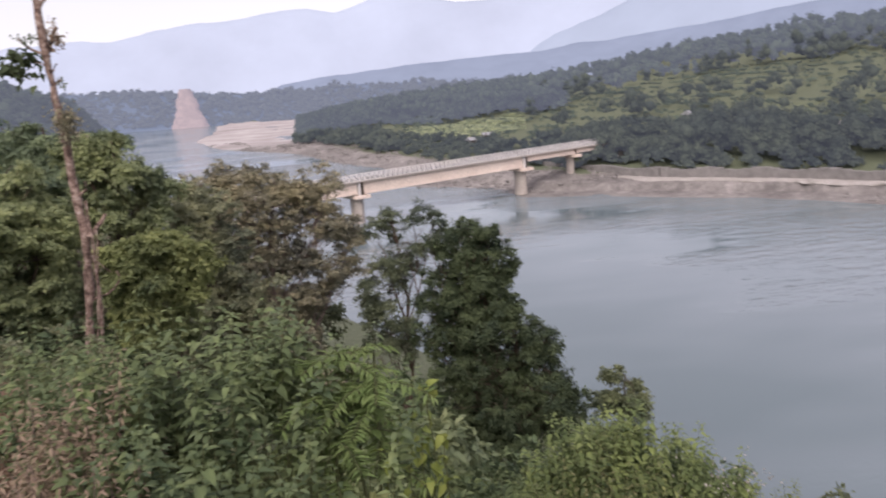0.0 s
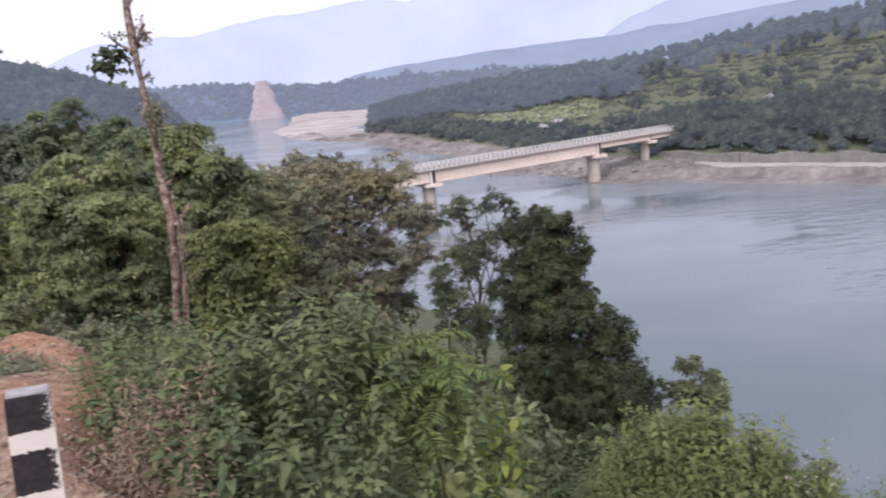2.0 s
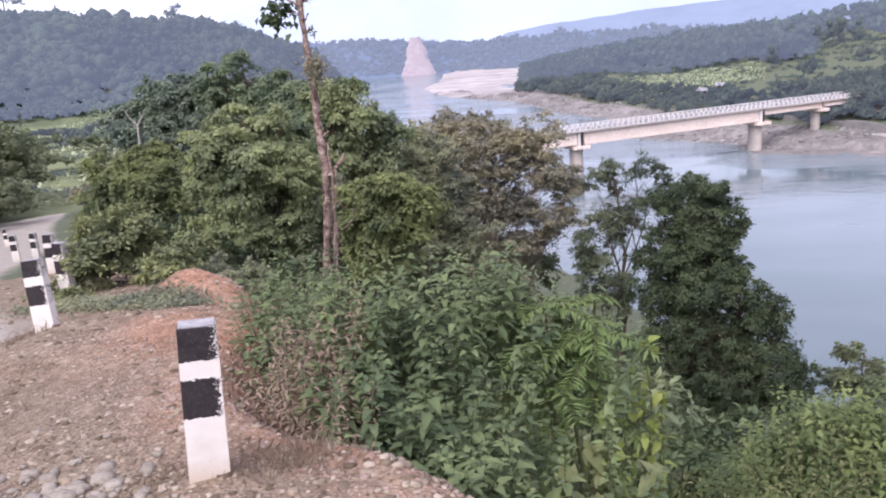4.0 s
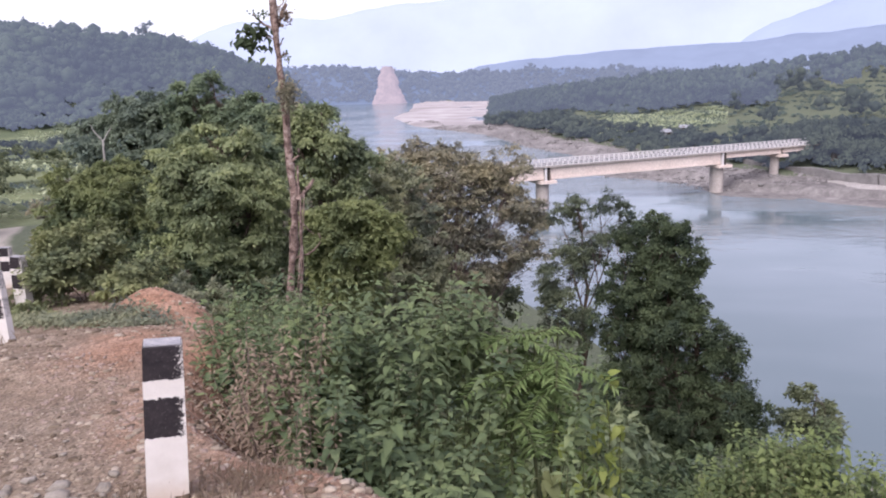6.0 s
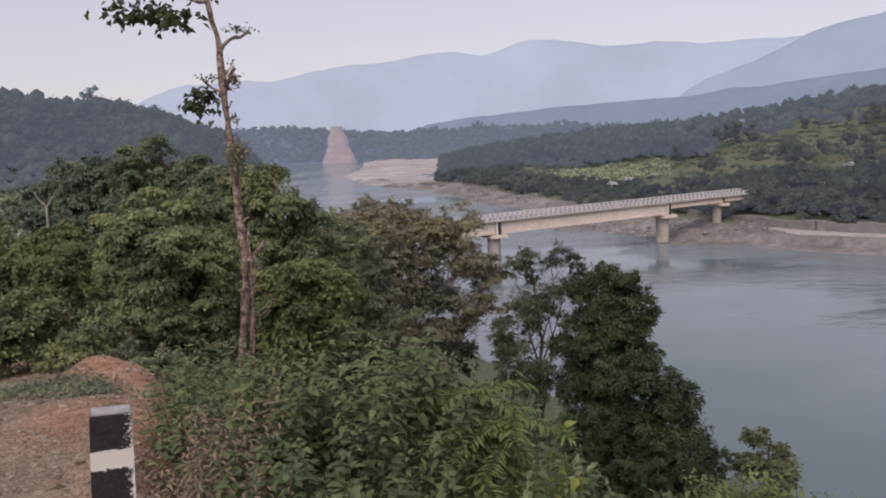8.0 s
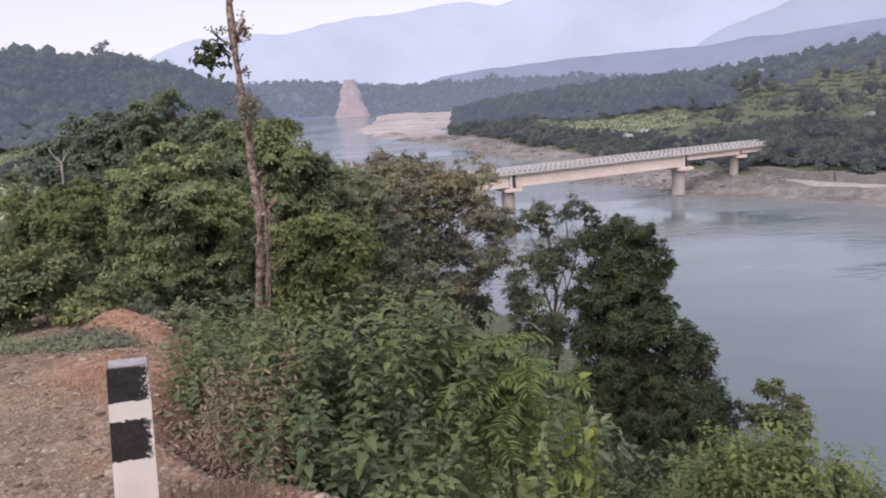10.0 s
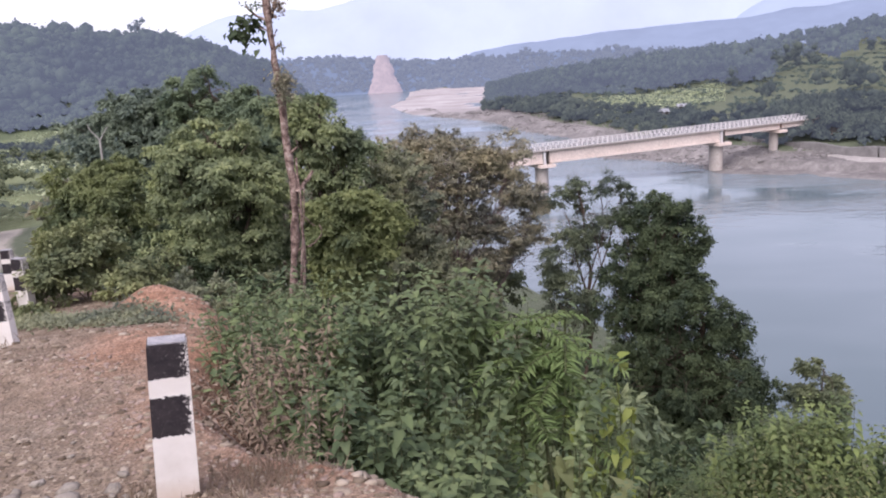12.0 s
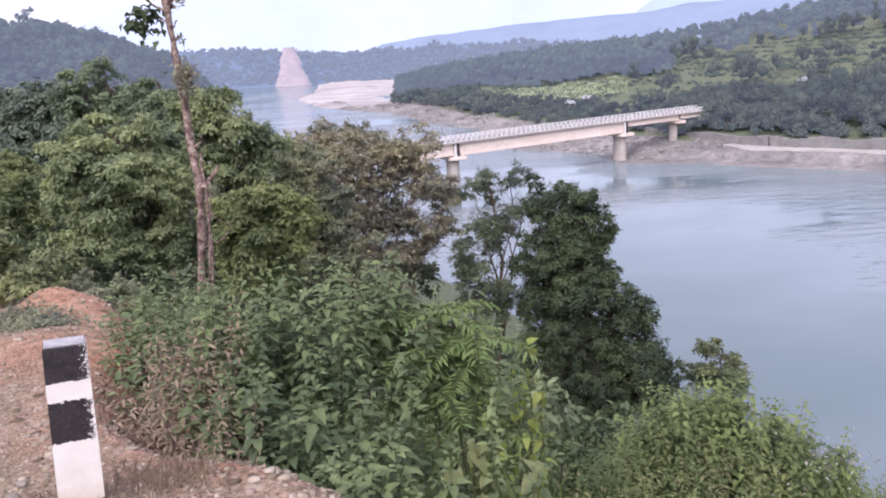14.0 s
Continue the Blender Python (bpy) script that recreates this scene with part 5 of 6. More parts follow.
grove("leafy_tree", "green tree with drooping leafy boughs behind the bare trunk", -2.5, 18.7, [((-2.6, 18.7, -1.3), (0.68, 0.65, 0.36)), ((-3.1, 18.6, -1.6), (0.55, 0.52, 0.41)), ((-2.1, 18.8, -1.7), (0.55, 0.52, 0.41)), ((-2.6, 18.7, -1.9), (0.83, 0.79, 0.55)), ((-3.2, 18.6, -2.2), (0.48, 0.46, 0.48)), ((-2.0, 18.8, -2.4), (0.35, 0.33, 0.55)), ((-2.4, 18.8, -2.9), (0.49, 0.46, 0.63)), ((-2.9, 18.7, -3.1), (0.56, 0.53, 0.56)), ((-2.4, 18.8, -3.5), (0.35, 0.33, 0.42))], LEAF_FRESH, 0.115, 620, 80, 0.12, 102, spread=0.2, shell=0.55, droop=0.6)
grove("leafy_tree", "dull green tree filling the gap in the thicket", -1.9, 25.0, [((-2.6, 25.0, -1.0), (0.8, 0.8, 0.5)), ((-2.0, 25.0, -1.6), (0.9, 0.9, 0.7)), ((-2.7, 25.0, -2.4), (0.9, 0.9, 0.8)), ((-1.6, 25.0, -2.9), (0.9, 0.9, 0.8)), ((-2.2, 25.0, -3.9), (1.1, 1.0, 0.9)), ((-1.0, 25.0, -4.2), (0.9, 0.9, 0.9)), ((-1.8, 25.0, -5.2), (1.2, 1.1, 0.9))], LEAF_DULL, 0.12, 560, 70, 0.1, 112, spread=0.25, shell=0.5)
grove("rusty_tree", "open-crowned tree with rusty green leaves and bare twigs", -0.3, 29.05, [((-0.5, 29.1, -0.9), (0.74, 0.70, 0.51)), ((-1.4, 29.1, -1.1), (0.84, 0.80, 0.59)), ((0.3, 29.1, -1.2), (0.95, 0.90, 0.59)), ((1.3, 29.1, -1.5), (0.84, 0.80, 0.59)), ((2.3, 29.0, -1.8), (0.63, 0.60, 0.55)), ((-2.4, 29.0, -0.9), (0.38, 0.36, 0.55)), ((-2.2, 29.0, -1.6), (0.84, 0.80, 0.74)), ((-1.0, 29.1, -2.1), (1.06, 1.01, 0.85)), ((0.7, 29.1, -2.4), (1.17, 1.11, 0.85)), ((2.2, 29.0, -2.9), (0.85, 0.81, 0.74)), ((2.9, 28.9, -3.7), (0.60, 0.57, 0.53)), ((-2.3, 29.0, -2.9), (1.06, 1.01, 0.96)), ((-0.6, 29.1, -3.6), (1.17, 1.11, 0.96)), ((1.1, 29.1, -4.1), (1.07, 1.02, 0.86)), ((2.4, 29.0, -4.5), (0.75, 0.71, 0.54)), ((-2.3, 29.0, -4.4), (1.07, 1.02, 0.97)), ((-0.9, 29.1, -5.1), (1.08, 1.02, 0.97)), ((0.6, 29.1, -5.6), (0.97, 0.93, 0.87)), ((1.7, 29.0, -5.3), (0.60, 0.57, 0.35)), ((-2.0, 29.0, -6.0), (0.98, 0.93, 0.87)), ((-0.5, 29.1, -6.7), (0.98, 0.93, 0.76)), ((0.8, 29.1, -7.0), (0.66, 0.62, 0.77)), ((-2.5, 29.0, -7.1), (1.10, 1.04, 0.77))], LEAF_RUST, 0.11, 2300, 50, 0.13, 107, spread=0.25, shell=0.3, bark=BARK_TWIG)
grove("feathery_tree", "thin tree with airy dark green foliage", 3.9, 24.7, [((4.5, 24.7, -2.2), (0.73, 0.69, 0.33)), ((3.8, 24.8, -2.3), (0.55, 0.52, 0.37)), ((5.1, 24.5, -2.7), (0.46, 0.44, 0.40)), ((4.2, 24.7, -3.1), (0.64, 0.61, 0.46)), ((3.3, 24.9, -2.7), (0.26, 0.24, 0.22)), ((3.6, 24.8, -4.0), (0.74, 0.70, 0.46)), ((2.9, 24.9, -4.7), (0.52, 0.50, 0.34)), ((4.2, 24.7, -4.2), (0.65, 0.62, 0.65)), ((3.5, 24.8, -5.2), (0.75, 0.71, 0.47)), ((2.8, 24.9, -5.7), (0.47, 0.45, 0.38)), ((4.0, 24.8, -6.0), (0.76, 0.72, 0.66)), ((3.3, 24.9, -6.3), (0.66, 0.63, 0.47))], LEAF_GLOOM, 0.085, 470, 56, 0.08, 108, spread=0.22, shell=0.25, droop=0.6)
grove("creeper_clad_tree", "dark dense tree smothered in creepers", 5.9, 21.4, [((5.5, 21.5, -2.4), (0.55, 0.52, 0.42)), ((5.8, 21.4, -2.8), (0.65, 0.62, 0.49)), ((5.0, 21.6, -3.0), (0.57, 0.54, 0.49)), ((5.6, 21.4, -3.5), (0.98, 0.93, 0.57)), ((6.2, 21.3, -3.6), (0.57, 0.55, 0.66)), ((4.6, 21.7, -3.9), (0.74, 0.70, 0.66)), ((5.8, 21.4, -4.6), (1.16, 1.10, 0.75)), ((6.5, 21.2, -4.8), (0.58, 0.55, 0.75)), ((4.8, 21.6, -5.0), (0.83, 0.79, 0.75)), ((6.0, 21.3, -6.0), (1.27, 1.20, 0.84)), ((7.0, 21.0, -5.7), (0.59, 0.56, 0.76)), ((5.0, 21.6, -6.2), (0.76, 0.72, 0.85)), ((6.5, 21.2, -7.1), (1.29, 1.22, 0.86)), ((7.5, 20.8, -6.7), (0.60, 0.57, 0.68)), ((5.3, 21.5, -7.4), (0.95, 0.90, 0.86)), ((7.9, 20.7, -7.3), (0.52, 0.49, 0.52)), ((5.9, 21.3, -8.2), (1.57, 1.50, 0.87)), ((7.2, 20.9, -7.9), (1.22, 1.16, 0.78))], LEAF_DARK, 0.085, 2300, 80, 0.16, 109, spread=0.17, shell=0.6, clump_z=0.9, droop=0.7)
grove("small_tree", "small bushy tree at the edge of the slope", 8.7, 18.35, [((8.7, 18.4, -6.1), (0.41, 0.39, 0.28)), ((8.5, 18.5, -6.7), (0.48, 0.45, 0.38)), ((9.0, 18.2, -6.7), (0.44, 0.42, 0.38)), ((8.7, 18.3, -7.3), (0.72, 0.68, 0.45))], LEAF_DUSK, 0.1, 130, 70, 0.05, 110, spread=0.17)
grove("small_tree", "small dark shrub low on the slope", 7.8, 9.8, [((7.8, 9.7, -5.0), (0.4, 0.4, 0.35)), ((7.5, 9.7, -5.4), (0.5, 0.5, 0.35)), ((8.2, 9.7, -5.6), (0.5, 0.5, 0.4))], LEAF_DUSK, 0.1, 50, 34, 0.03, 111, spread=0.12)


for sx, sy, sr in ((-171, 448, 6.0), (-229, 384, 7.0)):
    k = sr / 6
    z = height(sx, sy)
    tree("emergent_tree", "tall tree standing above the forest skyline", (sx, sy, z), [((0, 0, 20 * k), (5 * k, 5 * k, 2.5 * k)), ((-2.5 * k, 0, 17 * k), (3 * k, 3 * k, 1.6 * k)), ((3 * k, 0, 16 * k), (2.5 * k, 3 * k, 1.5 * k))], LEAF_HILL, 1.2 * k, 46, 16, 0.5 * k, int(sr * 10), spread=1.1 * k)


def forked_tree(fork, tips, label, seed):
    """A thin leafless tree: one stem and a fork of bare limbs."""
    g = np.random.default_rng(seed)
    x, y, top = fork
    z0 = height(x, y)
    o = thing("leafless_tree", label, "tree", pose(x, y, z0))
    main = bend(g, (0, 0, -0.3), (0, 0, top - z0), 8, 0.05)
    v, f = tubes([(main, np.linspace(0.07, 0.045, 8))], 6)
    child("trunk", mesh("trunk", v, f, BARK_WHITE, True), o)
    for e in tips:
        v, f = tubes([(bend(g, main[-1], (e[0] - x, e[1] - y, e[2] - z0), 6, 0.15), np.linspace(0.035, 0.015, 6))], 5)
        child("limb", mesh("limb", v, f, BARK_WHITE, True), o)
    return o


forked_tree((-13.95, 31.2, -0.25), ((-14.3, 31.05, 0.4), (-13.65, 31.4, 0.25)), "thin pale leafless tree among green crowns", 5)

# more of the thicket below the road, from a few kinds
kinds = []
for i, (leaf, n) in enumerate(((LEAF_MID, 60), (LEAF_DARK, 60), (LEAF_DUSK, 70), (LEAF_RUST, 50))):
    kinds.append(tree("thicket_tree", ("mid-green", "shade-dark green", "dark green", "rusty green")[i] + " bushy tree in the thicket below the road", (0, 0, -200), [((0, 0, 3.1), (1.3, 1.3, 1.0)), ((0.9, 0.3, 2.1), (1.1, 1.2, 1.0)), ((-0.9, -0.2, 2.0), (1.2, 1.1, 1.0)), ((0, -0.4, 1.1), (1.5, 1.4, 0.9))], leaf, 0.145, n + 50, 68, 0.09, 200 + i, spread=0.3, shell=0.7, group="thicket below the road"))
g = np.random.default_rng(31)
spots = [(-9, 31), (-7, 37), (-4, 36), (-1.5, 34), (-12, 52), (-18, 56), (-6, 52), (-10, 62), (-16, 70), (-6.5, 18.4), (-4.9, 18.8), (-3.4, 17.4), (-8.6, 20.6), (-7.4, 19.4), (0.3, 24), (-0.4, 33), (-22, 80), (-14, 84), (-30, 92), (-5.2, 24), (-2.2, 24.6), (-0.6, 30.4), (1.2, 30.8), (0.6, 29), (-13.0, 28.2), (-15.6, 32.0)]
for i, (px, py) in enumerate(spots):
    s = g.uniform(0.85, 1.25) * (1.0 if py < 30 else 1.5)
    if py < 24 or px < -12.5 and py < 33:
        s *= 0.6
    k = int(g.integers(0, 4))
    # darkest kind goes under the near crowns, its colour imitating their shade
    c = copy_thing(kinds[1 if py < 23 else k], pose(px, py, height(px, py) - 0.3, 0, 0, g.uniform(0, 360)))
    c.scale = (s, s, s)
for k in kinds:
    k.matrix_basis = pose(*{0: foot(-16.5, 50), 1: foot(-7.4, 33), 2: foot(-6.0, 31), 3: foot(0.5, 27)}[kinds.index(k)])

# ---- shrubs and weeds near the road ----
def stand(name, label, patches, leaf, size, seed, per_node=4, droop=0.55, width=0.58, lean=0.25, fine=False, reach=0.62, gap=0.06, rise=-0.05, stalk=None):
    """A stand of upright stems, each with whorls of leaves on its upper part. patches: x, y, radii, top height, stems."""
    g = np.random.default_rng(seed)
    b = foot(patches[0][0], patches[0][1])
    o = thing(name, label, "shrub", pose(*b))
    P, O, S, paths = [], [], [], []
    for cx, cy, rx, ry, top, n in patches:
        for _ in range(n):
            u, w = g.normal(size=2) * 0.55
            x, y = cx + u * rx, cy + w * ry
            z = height(x, y)
            tz = top - 0.35 * (u * u + w * w) * 0.6 + g.normal() * 0.17
            tz = max(tz, z + 0.22)
            tip = np.array([x + u * lean * 0.6, y + w * lean * 0.6, tz])
            stem = bend(g, (x - u * 0.1, y - w * 0.1, z - 0.1), tip, 10, 0.12) - np.array(b)
            paths.append((stem[::3], np.linspace(0.0045, 0.0018, 4)))
            L = min(tz - z, reach)
            k = max(4, int(L / gap))
            t = np.linspace(1, 1 - L / max(tz - z, 0.1) * 0.95, k) * 9
            node = np.stack([np.interp(t, np.arange(10), stem[:, q]) for q in range(3)], -1)
            for i, p in enumerate(node):
                a0 = g.uniform(0, 6.28)
                a = a0 + np.arange(per_node) / per_node * 6.28 + g.normal(size=per_node) * 0.3
                d = np.stack([np.cos(a), np.sin(a), np.full(per_node, 0.35 if i < 2 else rise)], -1)
                P.append(p + d * 0.03)
                O.append(d * 2.2)
                S.append(np.full(per_node, size * (0.55 if i == 0 else 0.8 if i == 1 else 1.0)))
    v, f = tubes(paths, 4)
    tagged(child("stalk", mesh("stalk", v, f, stalk or STEM, True), o), kind="stuff")
    child("foliage", leaf_mesh(g, np.concatenate(P), np.concatenate(S), leaf, "foliage", np.concatenate(O), droop, width, 0.1, 0.75, None, fine), o)
    return o


stand("nettle_bush", "large leafy green shrub with pointed leaves on the bank", [(-0.47, 6.1, 0.8, 0.6, -0.08, 90), (-1.12, 5.6, 0.45, 0.5, -0.2, 50), (-0.97, 4.85, 0.3, 0.3, -0.35, 30), (-0.52, 5.1, 0.6, 0.4, -0.55, 44), (0.18, 4.9, 0.5, 0.4, -0.95, 30), (-0.12, 4.4, 0.4, 0.3, -0.85, 18), (0.58, 4.9, 0.4, 0.4, -1.5, 24), (-0.58, 4.5, 0.25, 0.2, -0.45, 18), (-0.2, 4.2, 0.25, 0.2, -0.66, 16), (0.12, 3.9, 0.25, 0.2, -0.82, 14), (0.42, 3.5, 0.3, 0.3, -1.0, 14)], LEAF_BUSH, 0.095, 301, 4, 0.2, 0.6, 0.25, True, 0.6, 0.07, 0.12)
stand("leafy_herbs", "tall light green herbs spilling over the steep bank", [(2.83, 7.5, 0.45, 0.5, -2.3, 60), (3.38, 7.9, 0.6, 0.5, -2.15, 65), (4.28, 8.2, 0.7, 0.6, -2.8, 65), (2.48, 6.2, 0.7, 0.5, -2.55, 50), (1.18, 5.2, 0.5, 0.5, -1.75, 36)], LEAF_HERB, 0.1, 302, 4, 0.5, 0.56, 0.25, True, 1.3, 0.085)
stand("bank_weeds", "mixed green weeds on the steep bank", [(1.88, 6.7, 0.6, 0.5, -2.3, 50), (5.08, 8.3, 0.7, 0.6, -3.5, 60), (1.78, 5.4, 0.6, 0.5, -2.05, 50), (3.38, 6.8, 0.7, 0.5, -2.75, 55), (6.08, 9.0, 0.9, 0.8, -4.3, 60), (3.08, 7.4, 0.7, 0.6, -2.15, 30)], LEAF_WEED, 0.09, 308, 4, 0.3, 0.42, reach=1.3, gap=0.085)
stand("straggling_weeds", "straw-coloured weeds among the green herbs", [(1.48, 5.0, 0.7, 0.6, -1.5, 26), (2.18, 5.8, 0.8, 0.6, -1.95, 26), (3.08, 7.0, 0.8, 0.6, -2.3, 22)], LEAF_STRAW, 0.07, 309, 3, 0.2, 0.3)
stand("dry_weeds", "withered grey-brown weeds behind the guard post", [(-1.3, 4.95, 0.2, 0.24, -0.18, 22), (-1.5, 5.35, 0.24, 0.28, -0.14, 20), (-1.24, 5.4, 0.26, 0.28, -0.17, 16), (-1.1, 4.65, 0.17, 0.18, -0.3, 14)], LEAF_DRY, 0.06, 303, 5, 0.8, 0.32, 0.45, reach=0.5, gap=0.05, stalk=BARK_TWIG)
stand("green_weeds", "thin green weeds growing through withered ones", [(-1.47, 5.9, 0.4, 0.4, -0.05, 26), (-1.85, 6.4, 0.3, 0.4, -0.08, 20), (-2.1, 7.4, 0.25, 0.4, -0.42, 20), (-2.3, 8.6, 0.3, 0.45, -0.75, 22), (-1.75, 6.9, 0.3, 0.4, -0.25, 22), (-1.6, 7.8, 0.4, 0.4, -0.5, 24)], LEAF_BUSH, 0.095, 306, 4, 0.5, 0.46, 0.3, gap=0.075)
grove("creeper_bush", "tangled green creeper bush behind the guard posts", -5.1, 10.4, [((-5.3, 10.2, -0.5), (0.55, 0.5, 0.38)), ((-4.75, 10.3, -0.65), (0.45, 0.5, 0.34)), ((-5.7, 10.5, -0.7), (0.4, 0.5, 0.3)), ((-4.4, 10.4, -0.85), (0.4, 0.4, 0.24)), ((-5.0, 9.9, -0.9), (0.7, 0.35, 0.2))], LEAF_DUSTY, 0.075, 230, 60, 0.02, 304, spread=0.15, category="shrub", shell=0.6, width=0.5)
g = np.random.default_rng(307)
t = g.random(4600)
cx, cy = -5.6 + 2.5 * t + g.normal(size=4600) * 0.15, 9.05 - 1.0 * t - 0.4 * t**4 + g.normal(size=4600) * 0.16
tagged(new("ground_creeper", leaf_mesh(g, np.stack([cx, cy, terrain(cx, cy)[0] + 0.01 + 0.06 * g.random(4600)], -1), 0.05, LEAF_DULL, "ground_creeper", None, 0.2, 0.65, 0.1, 0.8)), "low green creeper spreading over the stony road edge", "creeper", kind="stuff")
grove("weedy_shrub", "yellowish green weeds at the foot of the bare tree", -2.5, 9.5, [((-2.3, 9.4, -1.5), (0.45, 0.5, 0.4)), ((-1.7, 8.2, -1.3), (0.45, 0.5, 0.4)), ((-2.9, 10.4, -1.6), (0.5, 0.6, 0.45)), ((-1.0, 9.6, -2.1), (0.6, 0.6, 0.45)), ((-3.6, 10.7, -1.35), (0.5, 0.5, 0.4)), ((-4.3, 11.7, -1.5), (0.6, 0.5, 0.45))], LEAF_DULL, 0.085, 260, 60, 0.02, 305, spread=0.14, category="shrub", shell=0.4)


def frond_shrub(x, y, tops, seed):
    """A shrub of long arching stems, each leaf a row of narrow leaflets on both sides of a rib."""
    g = np.random.default_rng(seed)
    b = foot(x, y)
    o = thing("fern_leaved_shrub", "bright green shrub with long feathered leaves", "shrub", pose(*b))
    P, O, paths = [], [], []
    for tx, ty, tz in tops:
        tip = np.array([tx - b[0], ty - b[1], tz - b[2]])
        stem = bend(g, (0, 0, -0.2), tip, 8, 0.1)
        paths.append((stem, np.linspace(0.02, 0.008, 8)))
        for k in range(10):
            a = g.uniform(0, 6.28)
            L = g.uniform(0.32, 0.52)
            t = np.linspace(0, 1, 19)[:, None]
            d = np.array([math.cos(a), math.sin(a), 0.0])
            start = stem[-1] * 0.5 + stem[-2] * 0.5 if k > 7 else stem[5 + k % 3]
            rib = start + d * L * t + np.array([0, 0, 1]) * L * (0.4 * t - 0.5 * t**2)
            paths.append((rib[::6], np.full(4, 0.004)))
            side = np.cross(d, (0, 0, 1))
            for s in (-1, 1):
                P.append(rib[1:])
                O.append(np.tile(side * s * 3.2 + d * 1.6, (18, 1)))
    v, f = tubes(paths, 4)
    child("stalk", mesh("stalk", v, f, STEM, True), o)
    child("foliage", leaf_mesh(g, np.concatenate(P), 0.12, LEAF_FERN, "foliage", np.concatenate(O), 0.6, 0.2, 0.04, 0.85), o)
    return o


frond_shrub(0.5, 5.9, [(0.3, 6.1, -0.32), (0.5, 6.08, -0.27), (0.68, 6.1, -0.3), (0.64, 5.95, -0.5), (0.3, 5.9, -0.52)], 401)


def sapling(x, y, tops, seed, leaf, size=0.16, label="yellow-green sapling with broad hanging leaves", name="yellow_sapling", shape=True, bare=4, each=4):
    """A few thin stems with broad leaves hanging along them."""
    g = np.random.default_rng(seed)
    b = foot(x, y)
    o = thing(name, label, "shrub", pose(*b))
    P, paths = [], []
    for tx, ty, tz in tops:
        stem = bend(g, (0, 0, -0.2), (tx - b[0], ty - b[1], tz - b[2]), 12, 0.15)
        paths.append((stem, np.linspace(0.007, 0.003, 12)))
        for p in stem[bare:]:
            P.append(p + g.normal(size=(each, 3)) * 0.035)
    v, f = tubes(paths, 5)
    tagged(child("stalk", mesh("stalk", v, f, STEM, True), o), kind="stuff")
    child("foliage", leaf_mesh(g, np.concatenate(P), size, leaf, "foliage", None, 0.9, 0.6, 0.12, 0.6, None, shape), o)
    return o


sapling(0.98, 5.7, [(1.02, 5.87, -0.55), (0.78, 5.72, -0.9), (1.1, 5.74, -0.95), (0.62, 5.62, -0.98), (0.92, 5.66, -0.85)], 402, LEAF_YELLOW, 0.1, bare=6, each=4)
sapling(0.55, 4.85, [(0.4, 5.0, -0.88), (0.6, 4.95, -0.95), (0.85, 4.95, -1.05), (0.3, 4.8, -1.02), (0.55, 4.7, -1.08), (0.1, 4.62, -1.12), (0.8, 4.7, -1.15)], 403, LEAF_PALE, 0.15, "broad-leaved pale green weed at the bank edge", "broad_leaved_weed", True, 7, 3)

# shrubs strewn over the slope
shrubs = []
for i, leaf in enumerate((LEAF_BUSH, LEAF_MID, LEAF_LIGHT)):
    shrubs.append(tree("slope_shrub", ("leafy green", "dark leafy", "light green")[i] + " shrub on the steep bank", (0, 0, -200), [((0, 0, 0.75), (0.6, 0.6, 0.4)), ((0.4, 0.2, 0.5), (0.5, 0.5, 0.35)), ((-0.45, 0, 0.45), (0.5, 0.5, 0.35))], leaf, 0.11, 52, 26, 0.02, 320 + i, spread=0.16, droop=0.5, category="shrub", group="shrubs on the bank"))
g = np.random.default_rng(33)
first = [False, False, False]
n = 0
while n < 115:
    a, r = math.radians(g.uniform(-16, 58)), 9 + 27 * g.random() ** 1.5
    px, py = r * math.sin(a), r * math.cos(a)
    d, s = to_line(np.array([px]), np.array([py]), SHELF)
    if s[0] < 0 or d[0] < 1.3 or (r < 14.5 and a < -0.12) or (r < 10 and a < 0.2):
        continue
    k = int(g.integers(0, 3))
    sc = g.uniform(0.8, 1.35) * (0.85 if r < 9 else 1.2)
    m = pose(px, py, height(px, py) - 0.1, 0, 0, g.uniform(0, 360))
    if first[k]:
        c = copy_thing(shrubs[k], m)
    else:
        c = shrubs[k]
        c.matrix_basis = m
        first[k] = True
    c.scale = (sc, sc, sc)
    n += 1

# low herbs that cover the bank, dark-leaved to imitate shade in the hollows
g = np.random.default_rng(35)
a, r = np.radians(g.uniform(-20, 115, 70000)), 2.0 + 32 * g.random(70000) ** 1.5
hx, hy = r * np.sin(a), r * np.cos(a)
d, s = to_line(hx, hy, SHELF)
ok = (s > 0) & (d > 0.75)
hx, hy = hx[ok], hy[ok]
hz = terrain(hx, hy)[0] + g.uniform(0.0, 0.35, len(hx))
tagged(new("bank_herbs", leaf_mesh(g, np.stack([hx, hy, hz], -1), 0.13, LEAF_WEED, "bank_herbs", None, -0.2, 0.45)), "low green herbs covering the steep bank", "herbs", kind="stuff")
# pale seed heads
P = np.array([4.6, 7.8, -3.0]) + g.normal(size=(150, 3)) * np.array([0.4, 0.3, 0.08])
tagged(new("seed_heads", leaf_mesh(g, P, 0.045, BLOSSOM, "seed_heads", None, -0.3, 0.7)), "pale dry seed heads among the herbs", "plants", kind="stuff")

# long grass between the herbs
g = np.random.default_rng(39)
P = np.stack([g.uniform(0.7, 4.2, 1500), g.uniform(4.0, 8.2, 1500), np.zeros(1500)], -1)
d, s = to_line(P[:, 0], P[:, 1], SHELF)
P = P[(s > 0) & (d > 1.0)]
P[:, 2] = terrain(P[:, 0], P[:, 1])[0] + 0.15
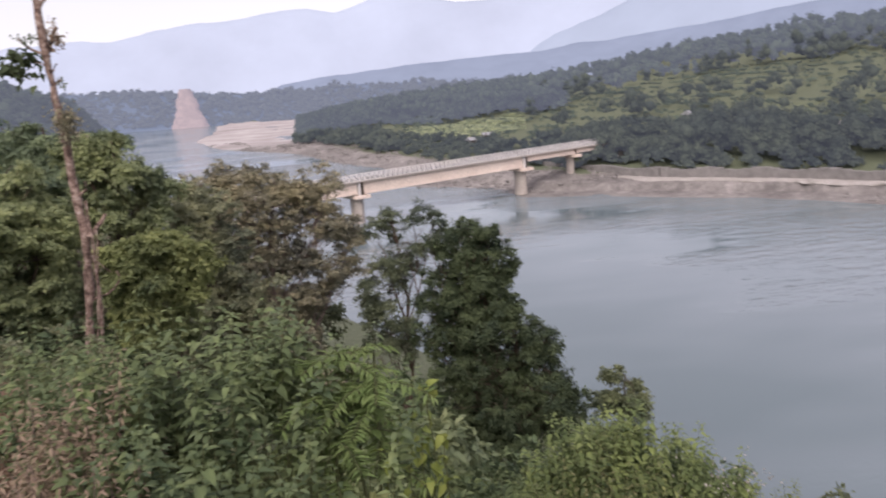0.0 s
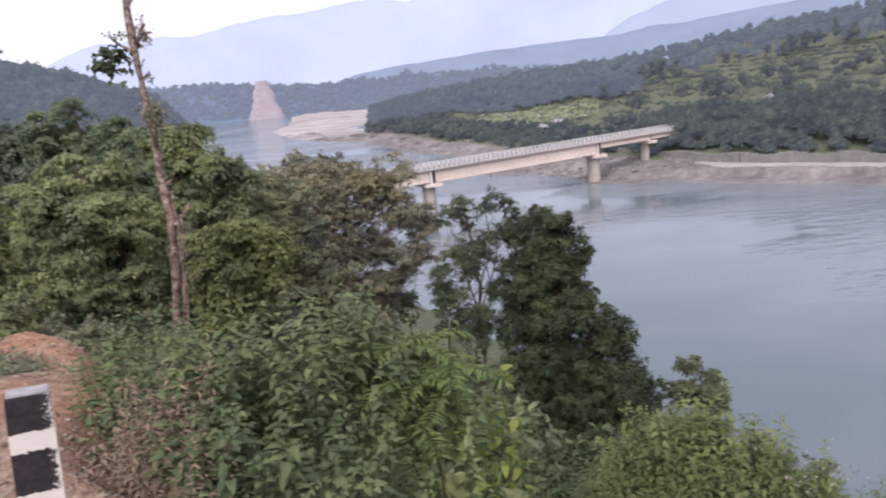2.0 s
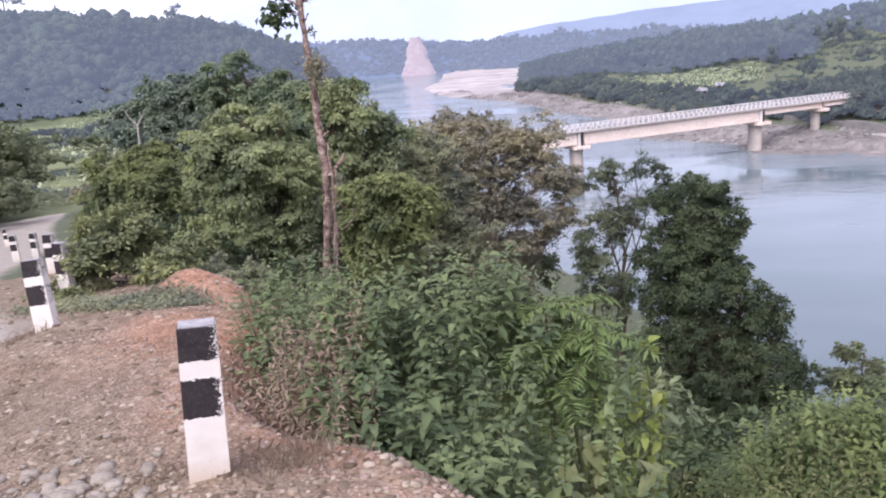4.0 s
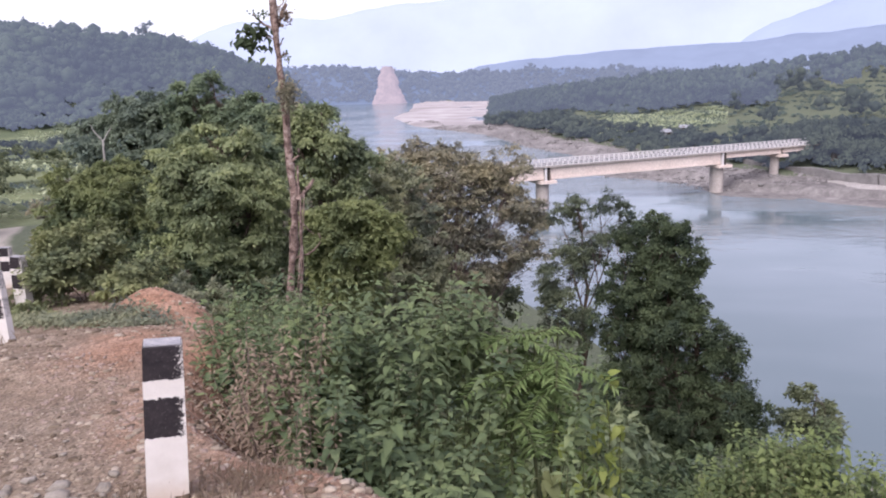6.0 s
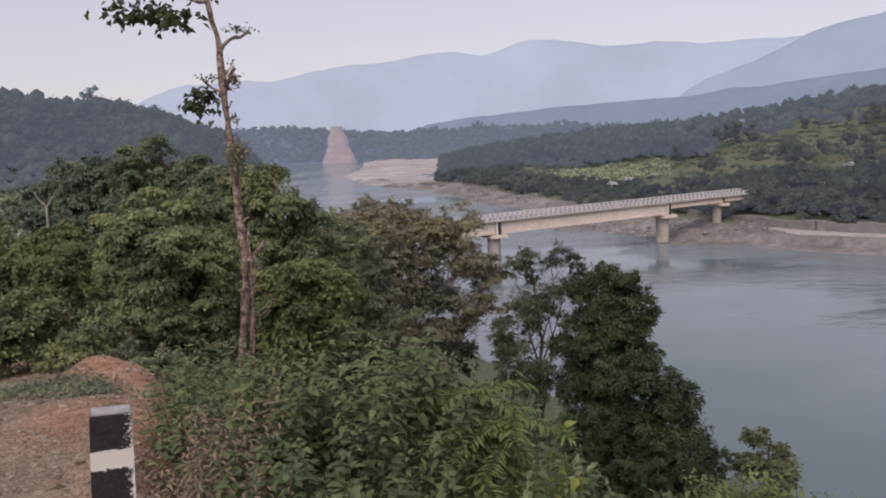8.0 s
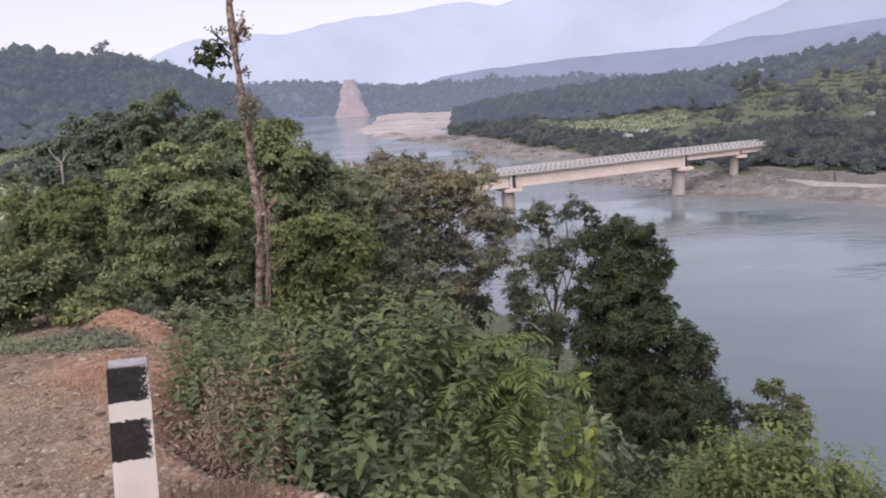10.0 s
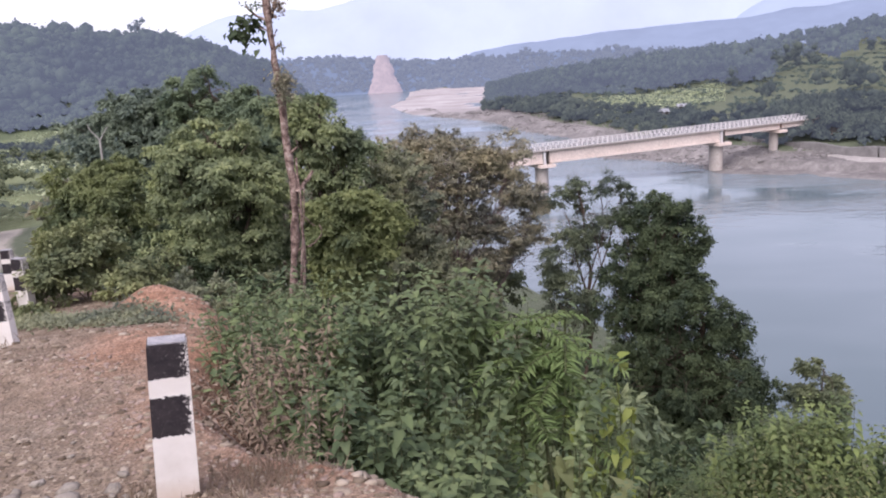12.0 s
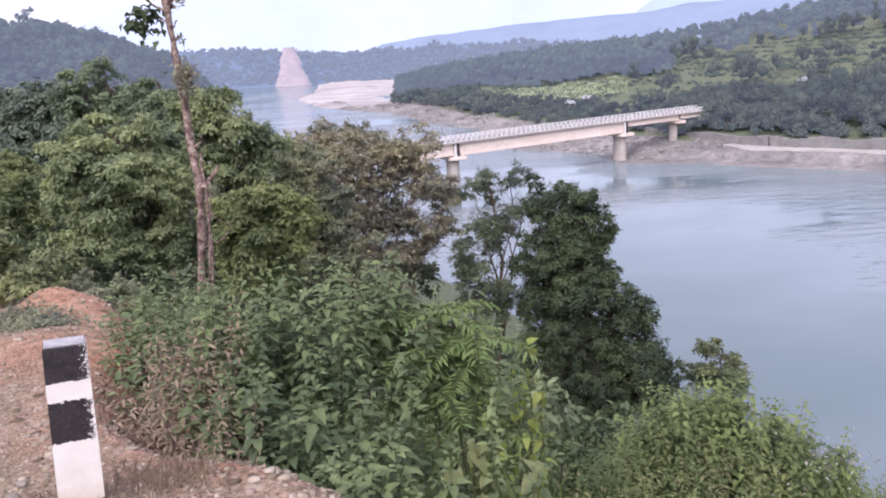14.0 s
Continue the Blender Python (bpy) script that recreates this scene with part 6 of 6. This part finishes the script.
tagged(new("long_grass", leaf_mesh(g, P, 0.6, LEAF_HERB, "long_grass", np.tile([0, 0, 1.2], (len(P), 1)), 0, 0.008, 0.02, 0.1)), "long thin green grass among the herbs", "grass", kind="stuff")

# ---- stones and grass on the road shelf ----
g = np.random.default_rng(36)
a, r = np.radians(g.uniform(-62, 10, 24000)), 1.6 + 13 * g.random(24000) ** 1.4
sx, sy = r * np.sin(a), r * np.cos(a)
d, s = to_line(sx, sy, SHELF)
ok = ((s <= 0) | (d < 0.5)) & (waves(sx, sy, 1.5, 3, 14) > -0.4)
sx, sy = sx[ok], sy[ok]
big = g.random(len(sx)) ** 4
rocks("road_gravel", "loose grey-brown gravel on the stony road shelf", np.stack([sx, sy, terrain(sx, sy)[0]], -1), 0.006 + 0.012 * g.random(len(sx)) + 0.036 * big, PEBBLE, 15, True)
g = np.random.default_rng(37)
sx, sy = g.normal(-2.05, 0.24, 130), g.normal(3.42, 0.2, 130)
sx, sy = np.append(sx, g.normal(-2.6, 0.5, 110)), np.append(sy, g.normal(3.4, 0.5, 110))
rocks("broken_stones", "pale angular broken stones heaped beside the guard post", np.stack([sx, sy, terrain(sx, sy)[0] + 0.008], -1), 0.015 + 0.075 * g.random(240) ** 2.2, BROKEN_STONE, 16, True)


g = np.random.default_rng(40)
t = g.random(1500)
sx, sy = 0.2 - 3.6 * t + g.normal(size=1500) * 0.35, 3.0 + 3.6 * t + g.normal(size=1500) * 0.35 - 0.35
d, s = to_line(sx, sy, SHELF)
ok = (s <= 0) | (d < 0.35)
sx, sy = sx[ok], sy[ok]
rocks("earth_clods", "reddish brown clods and chips of earth along the shelf edge", np.stack([sx, sy, terrain(sx, sy)[0]], -1), 0.006 + 0.03 * g.random(len(sx)) ** 3, CLOD, 19, True)


def tuft(x, y, n, tall, wide, seed):
    g = np.random.default_rng(seed)
    P = np.stack([g.normal(x, wide, n), g.normal(y, wide, n), np.zeros(n)], -1)
    P[:, 2] = terrain(P[:, 0], P[:, 1])[0] - 0.01
    return tagged(new("grass_tuft", leaf_mesh(g, P, tall, LEAF_DRY, "grass_tuft", np.tile([0, 0, 1.3], (n, 1)), 0, 0.05, 0.02, 0.1)), "short dry brownish grass at the road edge", "grass", kind="stuff")


for i, (tx, ty, n, tall, wide) in enumerate(((-1.08, 3.78, 420, 0.09, 0.15), (-1.62, 3.62, 200, 0.06, 0.09), (-1.85, 3.3, 220, 0.06, 0.16), (-4.3, 6.7, 200, 0.1, 0.2), (-3.2, 5.0, 160, 0.06, 0.3))):
    tuft(tx, ty, n, tall, wide, 500 + i)
